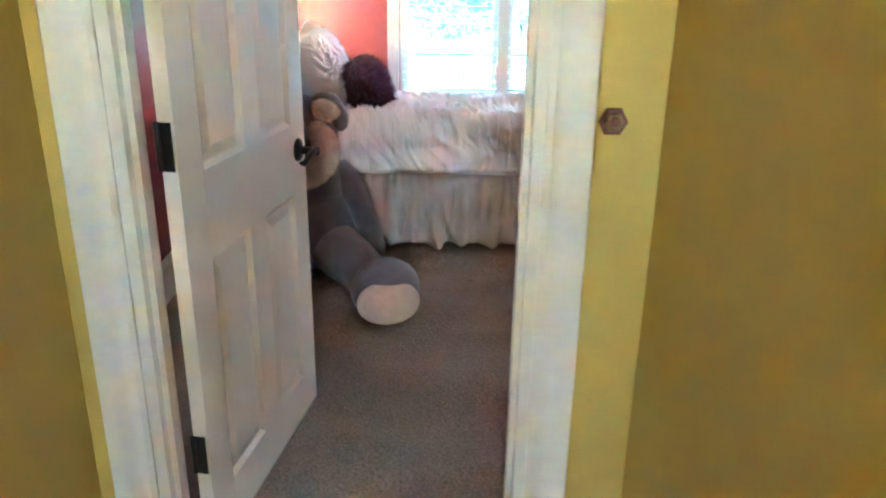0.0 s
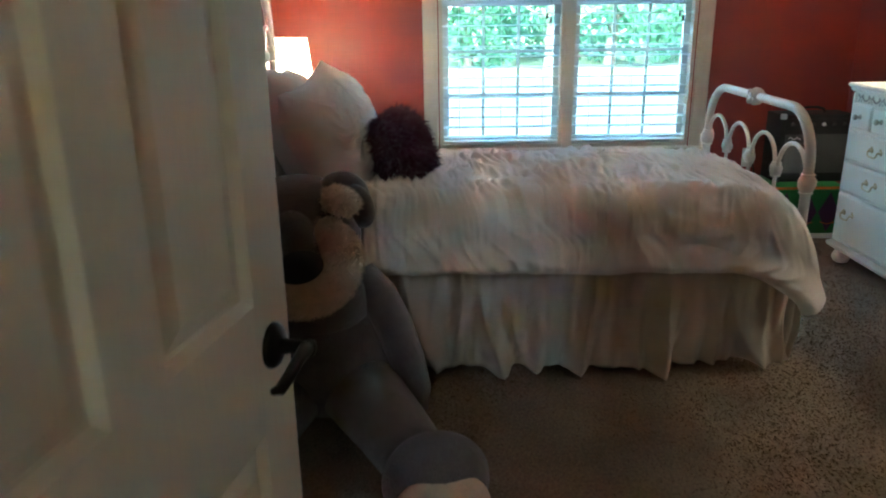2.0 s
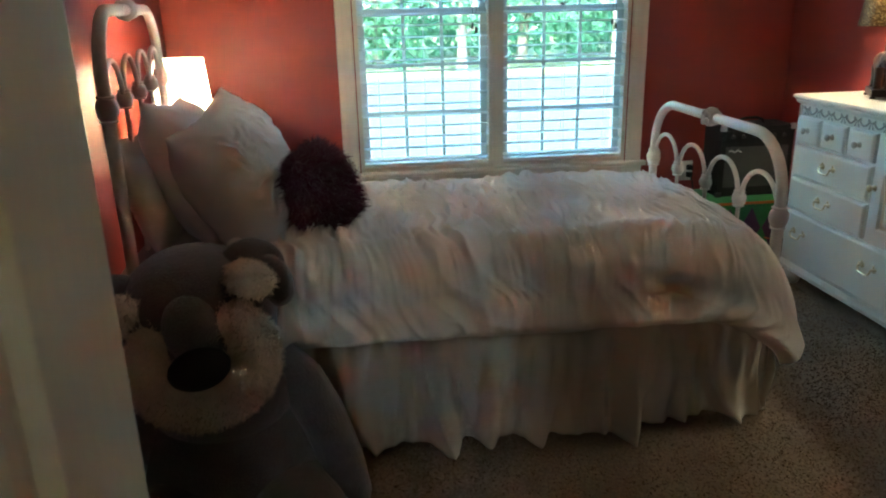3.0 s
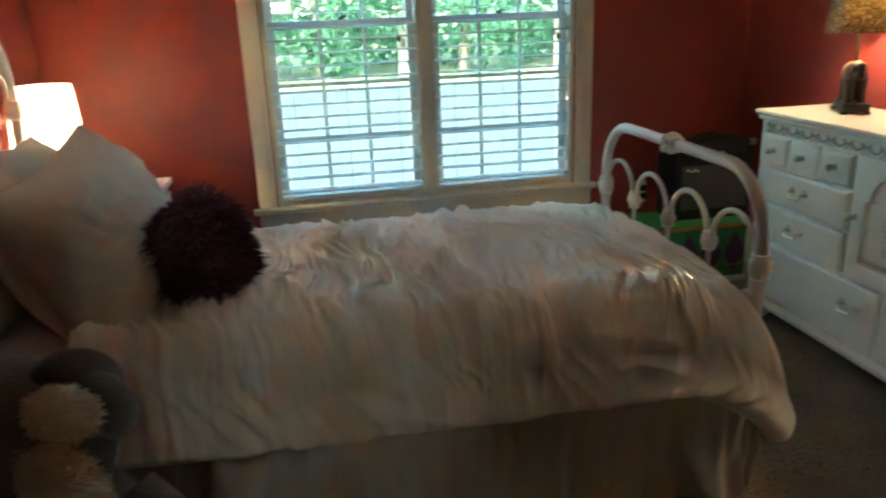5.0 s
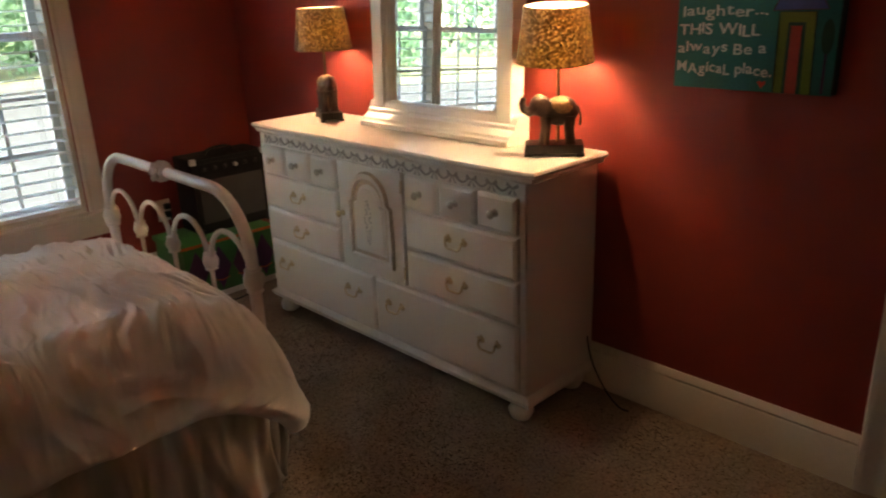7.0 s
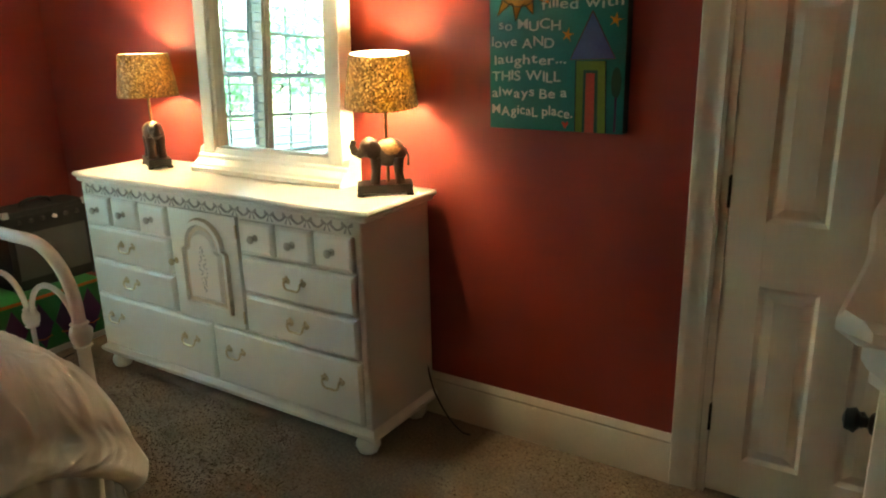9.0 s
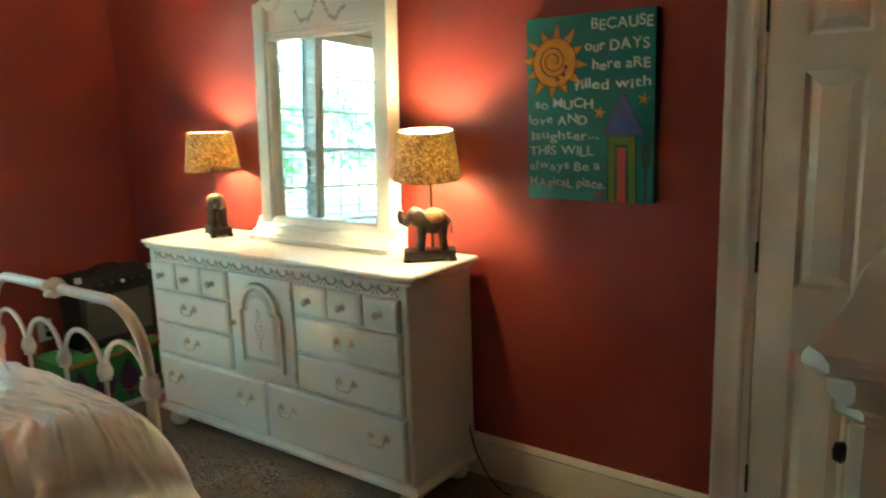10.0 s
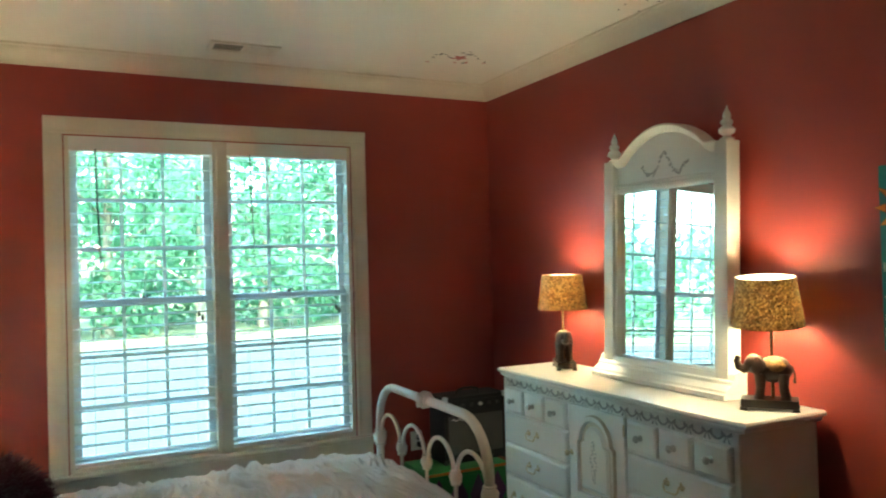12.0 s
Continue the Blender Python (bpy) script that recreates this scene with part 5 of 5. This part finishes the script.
asp = PW / PH
su, sv, sr = 0.235, 0.245, 0.18
for k in range(12):
    a = 2 * math.pi * k / 12 + 0.1
    tri = [(su + sr * 0.92 * math.cos(a + d), sv + sr * asp * 0.92 * math.sin(a + d)) for d in (-0.24, 0.24)]
    out = 1.52 + 0.12 * math.sin(k * 2.1)
    tri.insert(1, (su + sr * out * math.cos(a), sv + sr * asp * out * math.sin(a)))
    flat("sun_ray", tri, SUNP, 1)
    stroke("ray_outline", tri, 0.0016, BROWNP, 2)
flat("sun_disc", [(su + sr * math.cos(a), sv + sr * asp * math.sin(a)) for a in (2 * math.pi * k / 30 for k in range(30))], SUNP, 2)
stroke("sun_outline", [(su + sr * math.cos(a), sv + sr * asp * math.sin(a)) for a in (2 * math.pi * k / 30 for k in range(31))], 0.0018, BROWNP, 3)
stroke("sun_spiral", [(su - 0.01 + (0.125 - 0.042 * a / 6.28) * math.cos(a), sv - 0.01 + asp * (0.125 - 0.042 * a / 6.28) * math.sin(a)) for a in (0.5 + 13 * k / 60 for k in range(60))], 0.0022, BROWNP, 3)
for u, v in ((0.33, 0.27), (0.31, 0.31), (0.26, 0.335)):
    flat("sun_dot", [(u + 0.016 * math.cos(a), v + 0.016 * asp * math.sin(a)) for a in (2 * math.pi * k / 12 for k in range(12))], BROWNP, 3)
flat("tower_wall", [(0.66, 0.645), (0.87, 0.645), (0.885, 0.998), (0.665, 0.998)], OLIVEP, 1)
flat("tower_door", [(0.715, 0.69), (0.815, 0.69), (0.825, 0.998), (0.715, 0.998)], DKGREENP, 2)
flat("tower_door_panel", [(0.735, 0.705), (0.795, 0.705), (0.8, 0.998), (0.735, 0.998)], REDP, 3)
flat("tower_roof", [(0.77, 0.41), (0.935, 0.635), (0.62, 0.64)], BLUEP, 2)
stroke("roof_outline", [(0.77, 0.41), (0.935, 0.635), (0.62, 0.64), (0.77, 0.41)], 0.002, BROWNP, 3)
stroke("wall_outline", [(0.665, 0.998), (0.66, 0.645), (0.87, 0.645), (0.885, 0.998)], 0.0018, CANVASEDGE, 3)
flat("bush", [(0.945 + 0.035 * math.cos(a), 0.75 + 0.075 * math.sin(a)) for a in (2 * math.pi * k / 20 for k in range(20))], DKGREENP, 1)
stroke("bush_stem", [(0.945, 0.82), (0.945, 0.99)], 0.004, PURPLEP, 1)
for cu, cv in ((0.595, 0.52), (0.925, 0.455)):
    flat("painted_star", [(cu + (0.05 if k % 2 == 0 else 0.015) * math.sin(2 * math.pi * k / 10 + 0.2), cv - asp * (0.05 if k % 2 == 0 else 0.015) * math.cos(2 * math.pi * k / 10 + 0.2)) for k in range(10)], SUNP, 1)
flat("painted_heart", [(0.59, 0.985), (0.565, 0.958), (0.572, 0.947), (0.59, 0.957), (0.608, 0.947), (0.615, 0.958)], REDP, 1)
for words, u0, u1, v, size in (("BECAUSE", 0.53, 0.985, 0.088, 0.062), ("our DAYS", 0.48, 0.96, 0.195, 0.062), ("here aRE", 0.54, 0.97, 0.292, 0.058), ("filled with", 0.4, 0.975, 0.392, 0.058), ("so MUCH", 0.075, 0.545, 0.492, 0.055), ("love AND", 0.02, 0.5, 0.577, 0.055), ("laughter...", 0.04, 0.59, 0.662, 0.055), ("THIS WILL", 0.02, 0.55, 0.748, 0.057), ("always Be a", 0.02, 0.6, 0.83, 0.055), ("MAgicaL place.", 0.02, 0.645, 0.925, 0.055)):
    placed, cursor = [], 0.0
    for ch in words:
        if ch == " ":
            cursor += 0.28
            continue
        cu = bpy.data.curves.new("verse", "FONT")
        cu.body = ch
        cu.size = 1.0
        cu.offset = 0.013
        cu.extrude = 0.01
        tmp = new("verse_tmp", cu)
        me = bpy.data.meshes.new_from_object(tmp.evaluated_get(bpy.context.evaluated_depsgraph_get()))
        bpy.data.objects.remove(tmp)
        lo, hi = min(p.co.x for p in me.vertices), max(p.co.x for p in me.vertices)
        placed.append((me, cursor - lo))
        cursor += hi - lo + 0.075
    wide = cursor - 0.075
    for me, shift in placed:
        mid = sum(p.co.x for p in me.vertices) / len(me.vertices) + shift
        for p in me.vertices:
            uu = (p.co.x + shift) / wide
            p.co = ((u0 + (u1 - u0) * uu) * PW, -0.002 - p.co.z * 0.04, -v * PH + p.co.y * size * 1.25 * PH + 0.004 * math.sin(mid / wide * 17 + len(words)))
        finish_mesh("painted_letter", me, LETTER, painting, "white hand-painted letter", smooth=0)

# ---- corner: toy box, amplifier, outlet ----
toy = thing("toy_box", pose(-0.455, -0.29, 0), "green and purple harlequin painted toy box", "toy box")
part("body", boxed(-0.26, 0.26, -0.16, 0.16, 0.015, 0.29, bevel=0.006), GREENP, toy)
part("lid", boxed(-0.27, 0.27, -0.17, 0.17, 0.29, 0.318, bevel=0.006), GREENP, toy)
part("lid_band", boxed(-0.272, 0.272, -0.173, -0.17, 0.302, 0.316), ORANGEP, toy, "orange painted band")
part("base_trim", boxed(-0.268, 0.268, -0.166, 0.166, 0.0, 0.03, bevel=0.004), PLASTIC, toy)
for i in range(4):
    cx = -0.195 + 0.13 * i
    bm = prism(bmesh.new(), [(cx - 0.06, 0.16), (cx, 0.04), (cx + 0.06, 0.16), (cx, 0.28)], "y", -0.1645, -0.161)
    part("diamond", bm, PURPLEP, toy, "purple painted diamond")
    part("diamond_edge", tube(bmesh.new(), [(cx - 0.04, -0.165, 0.1), (cx, -0.165, 0.088), (cx + 0.04, -0.165, 0.1)], 0.003, 6), ORANGEP, toy)
amp = thing("guitar_amplifier", pose(-0.335, -0.24, 0.318), "small black guitar amplifier with silver grill", "amplifier")
bm = boxed(-0.215, 0.215, -0.1, 0.11, 0.0, 0.4, bevel=0.012)
part("cabinet", bm, TOLEX, amp)
part("grill_cloth", boxed(-0.185, 0.185, -0.105, -0.1005, 0.055, 0.285, bevel=0.002), GRILL, amp, "silver grey grill cloth")
part("control_panel", boxed(-0.19, 0.19, -0.104, -0.1005, 0.315, 0.375, bevel=0.001), TOLEX, amp)
for k in range(6):
    b2 = lathe(bmesh.new(), [(0.011, 0), (0.01, 0.012), (0.004, 0.014)], 12)
    bmesh.ops.transform(b2, matrix=Matrix.Translation((-0.15 + k * 0.06, -0.104, 0.345)) @ Matrix.Rotation(radians(90), 4, "X"), verts=b2.verts[:])
    part("control_knob", b2, RUBBER if k != 3 else SILVER, amp)
part("badge", tube(bmesh.new(), [(-0.165 + 0.012 * k, -0.107, 0.262 + 0.008 * math.sin(k * 1.9)) for k in range(7)], 0.003, 6), SILVER, amp, "silver script badge")
part("carry_handle", tube(bmesh.new(), [(-0.08, 0, 0.398), (-0.07, 0, 0.42), (-0.03, 0, 0.43), (0.03, 0, 0.43), (0.07, 0, 0.42), (0.08, 0, 0.398)], 0.008, 8), RUBBER, amp)
for x in (-0.205, 0.205):
    for z in (0.01, 0.39):
        part("corner_cap", boxed(x - 0.016, x + 0.016, -0.106, -0.085, z - 0.016, z + 0.016, bevel=0.006), SILVER if z > 0.2 else RUBBER, amp)

outlet = thing("wall_outlet", pose(-0.585, 0, 0.405), "white duplex wall outlet with two black plugs", "outlet")
part("cover_plate", boxed(-0.038, 0.038, -0.006, -0.0005, -0.06, 0.06, bevel=0.003), PLASTIC, outlet)
for dz in (-0.021, 0.023):
    bm = boxed(-0.002, 0.03, -0.036, -0.006, dz - 0.016, dz + 0.016, bevel=0.005)
    part("plug", bm, RUBBER, outlet, "black power plug")
cord = [(-0.57, -0.034, 0.38), (-0.56, -0.06, 0.3), (-0.6, -0.08, 0.15), (-0.72, -0.12, 0.03), (-0.78, -0.3, 0.006), (-0.7, -0.5, 0.006), (-0.55, -0.56, 0.006), (-0.44, -0.55, 0.006)]


def smooth_path(pts, n=8):
    out = []
    P = [Vector(pts[0])] + [Vector(p) for p in pts] + [Vector(pts[-1])]
    for i in range(1, len(P) - 2):
        for k in range(n):
            t = k / n
            out.append(0.5 * (2 * P[i] + (P[i + 1] - P[i - 1]) * t + (2 * P[i - 1] - 5 * P[i] + 4 * P[i + 1] - P[i + 2]) * t * t + (3 * P[i] - P[i - 1] - 3 * P[i + 1] + P[i + 2]) * t ** 3))
    return out + [P[-2]]


tagged(finish("power_cord", tube(bmesh.new(), smooth_path(cord), 0.004, 7), RUBBER), "black power cord lying on the carpet", "power cord")
cord2 = [(-0.05, -2.43, 0.24), (-0.06, -2.46, 0.15), (-0.07, -2.5, 0.09), (-0.09, -2.56, 0.04), (-0.1, -2.62, 0.007), (-0.1, -2.66, 0.006)]
tagged(finish("power_cord", tube(bmesh.new(), smooth_path(cord2), 0.0035, 7), RUBBER), "black lamp cord hanging beside the dresser", "power cord")

# ---- ceiling ----
vent = thing("ceiling_vent", pose(-1.684, -0.372, H), "white stamped metal ceiling air vent", "air vent")
bm = bmesh.new()
for a in ((-0.18, 0.18, -0.085, -0.062), (-0.18, 0.18, 0.062, 0.085), (-0.18, -0.155, -0.062, 0.062), (0.155, 0.18, -0.062, 0.062), (-0.008, 0.008, -0.062, 0.062)):
    box(bm, *a, -0.011, -0.001, bevel=0.003)
part("vent_frame", bm, TRIM, vent)
# flat dark sheet in place of the shade inside a duct; the ceiling is uncut
part("duct_shade", boxed(-0.155, 0.155, -0.062, 0.062, -0.003, -0.0012), DUCTSHADE, vent, smooth=0)
for i in range(9):
    y = -0.054 + 0.0135 * i
    for x0, x1, tilt in ((-0.155, -0.008, 16), (0.008, 0.155, -42)):
        s = part("slat", boxed(x0, x1, -0.006, 0.006, -0.0006, 0.0006), TRIM, vent, smooth=0)
        s.matrix_basis = pose(0, y, -0.008, tilt)


def sticker(at, r, material, spin, label):
    bm = prism(bmesh.new(), [(r * (1 if k % 2 == 0 else 0.45) * math.sin(2 * math.pi * k / 10 + spin), r * (1 if k % 2 == 0 else 0.45) * math.cos(2 * math.pi * k / 10 + spin)) for k in range(10)], "z", -0.0015, -0.0005)
    ob = finish("star_sticker", bm, material, smooth=0)
    ob.location = (*at, H)
    tagged(ob, label, "sticker", "star stickers on the ceiling")


rs = random.Random(12)
sticker((-0.515, -0.6), 0.055, STARM, 0.3, "red star sticker on the ceiling")
for k in range(22):
    sticker((-0.515 + rs.uniform(-0.16, 0.32), -0.6 + rs.gauss(0, 0.08)), rs.uniform(0.008, 0.015), DOTM if rs.random() < 0.75 else STARM, rs.random() * 6, "tiny dark star sticker on the ceiling")
for k in range(7):
    sticker((-0.16 + rs.uniform(-0.08, 0.08), -1.72 + rs.gauss(0, 0.06)), rs.uniform(0.006, 0.011), DOTM, rs.random() * 6, "tiny dark star sticker on the ceiling")

# ---- tall chest beside the door ----
CX0, CX1, CT, CFY = -1.635, -0.74, 1.285, -3.95
chest = thing("chest_of_drawers", pose((CX0 + CX1) / 2, CFY, 0), "tall white chest of drawers with shaped top", "chest of drawers")
cw = (CX1 - CX0) / 2
dep = CFY - YS - 0.01


def chest_slab(bm, half, front, back, z0, z1, ease):
    loops = []
    for inset, z in ((ease, z0), (0, z0 + 0.3 * (z1 - z0)), (0, z0 + 0.7 * (z1 - z0)), (ease * 0.6, z1)):
        xs2 = [-half + inset + (2 * half - 2 * inset) * i / 40 for i in range(41)]
        loop = [bm.verts.new((-half + inset, -back, z))]
        loop += [bm.verts.new((x, front - inset + 0.004 * math.cos(x / half * math.pi * 2) - 0.03 * max(0.0, (abs(x) / half - 0.95) / 0.05) ** 2, z)) for x in xs2]
        loop += [bm.verts.new((half - inset, -back, z))]
        loops.append(loop)
    m = len(loops[0])
    for p, q in zip(loops, loops[1:]):
        for i in range(m):
            bm.faces.new((p[i], p[(i + 1) % m], q[(i + 1) % m], q[i]))
    bm.faces.new(loops[0][::-1])
    bm.faces.new(loops[-1])
    bmesh.ops.recalc_face_normals(bm, faces=bm.faces[:])
    return bm


part("top", chest_slab(bmesh.new(), cw, 0.0, dep, CT - 0.024, CT, 0.01), WHITEF, chest, smooth=30)
part("cornice", chest_slab(bmesh.new(), cw - 0.022, -0.022, dep, CT - 0.06, CT - 0.0245, 0.006), WHITEF, chest, smooth=30)
part("bead", chest_slab(bmesh.new(), cw - 0.03, -0.03, dep, CT - 0.078, CT - 0.0605, 0.006), WHITEF, chest, smooth=30)
part("carcass", boxed(-cw + 0.05, cw - 0.05, -dep, -0.055, 0.09, CT - 0.078, bevel=0.004), WHITEF, chest, smooth=30)
part("side_panel", boxed(-cw + 0.044, -cw + 0.051, -dep + 0.06, -0.11, 0.16, CT - 0.13, bevel=0.003), WHITEF, chest, smooth=30)
part("plinth", chest_slab(bmesh.new(), cw - 0.02, -0.02, dep, 0.07, 0.11, 0.01), WHITEF, chest, smooth=30)
for x in (-cw + 0.07, cw - 0.07):
    for y in (-0.07, -dep + 0.05):
        part("bun_foot", lathe(bmesh.new(), [(0.022, 0.0), (0.04, 0.01), (0.045, 0.035), (0.034, 0.06), (0.036, 0.071)], 20, (x, y, 0), ribs=0.03), WHITEF, chest)
for k in range(5):
    z0 = 0.125 + k * 0.215
    bm = boxed(-cw + 0.085, cw - 0.085, -0.055, -0.036, z0, z0 + 0.2, bevel=0.007)
    d = part("drawer", bm, WHITEF, chest, smooth=30)
    for x in (-0.22, 0.22):
        b2 = lathe(bmesh.new(), [(0.014, 0), (0.012, 0.004), (0.006, 0.007), (0.007, 0.014), (0.015, 0.02), (0.012, 0.03), (0.003, 0.033)], 14)
        bmesh.ops.transform(b2, matrix=Matrix.Translation((x, -0.036, z0 + 0.1)) @ Matrix.Rotation(radians(-90), 4, "X"), verts=b2.verts[:])
        part("knob", b2, BLACKM, d, "dark knob")

# ---- hall ----
hexm = thing("wall_ornament", pose(-2.083, HALL_Y, 1.1), "small hexagonal stained wooden wall ornament", "wall ornament")
for r0, r1, y0, y1, mt in ((0.029, 0.027, -0.0005, -0.008, HEXW), (0.02, 0.017, -0.008, -0.013, ELEGOLD), (0.012, 0.008, -0.013, -0.018, HEXW)):
    bm = bmesh.new()
    a = [bm.verts.new((r0 * math.cos(k * math.pi / 3), y0, r0 * math.sin(k * math.pi / 3))) for k in range(6)]
    b = [bm.verts.new((r1 * math.cos(k * math.pi / 3), y1, r1 * math.sin(k * math.pi / 3))) for k in range(6)]
    for i in range(6):
        bm.faces.new((a[i], a[(i + 1) % 6], b[(i + 1) % 6], b[i]))
    bm.faces.new(b)
    bm.faces.new(a[::-1])
    bmesh.ops.recalc_face_normals(bm, faces=bm.faces[:])
    part("hexagon_tier", bm, mt, hexm, smooth=0)


# ---- carpet pile ----
def island_material():
    m = bpy.data.materials.new("carpet_yarn")
    m.use_nodes = True
    nt = m.node_tree
    bs = nt.nodes["Principled BSDF"]
    bs.inputs["Roughness"].default_value = 1.0
    bs.inputs["Specular IOR Level"].default_value = 0.1
    geo = nt.nodes.new("ShaderNodeNewGeometry")
    ramp = nt.nodes.new("ShaderNodeValToRGB")
    ramp.color_ramp.elements[0].color = (0.195, 0.147, 0.107, 1)
    ramp.color_ramp.elements[1].color = (0.365, 0.283, 0.21, 1)
    nt.links.new(geo.outputs["Random Per Island"], ramp.inputs[0])
    nt.links.new(ramp.outputs[0], bs.inputs["Base Color"])
    return m


rng = np.random.default_rng(21)
n_tuft = 190000
tx = rng.uniform(-2.98, -0.02, n_tuft)
ty = rng.uniform(-4.3, -0.6, n_tuft)
clear = ~((ty > -2.02) & (tx < -1.25)) & ~((ty > -2.45) & (tx > -0.4)) & ~((ty < -3.98) & (tx > -1.62))
tp = np.stack([tx, ty, np.zeros(n_tuft)], 1)[clear]
up = np.tile(np.array([[0.0, 0.0, 1.0]]), (len(tp), 1)) + 0.5 * np.sin(tp[:, [1, 0, 0]] * np.array([[5.0, 4.0, 0.0]]))
pile_mesh = strands("carpet_pile", tp, up, 0.0045, 0.0038, rng, 0.2)
tagged(finish_mesh("carpet_pile", pile_mesh, island_material(), smooth=0), "taupe yarn pile of the bedroom carpet", "carpet pile", kind="stuff")
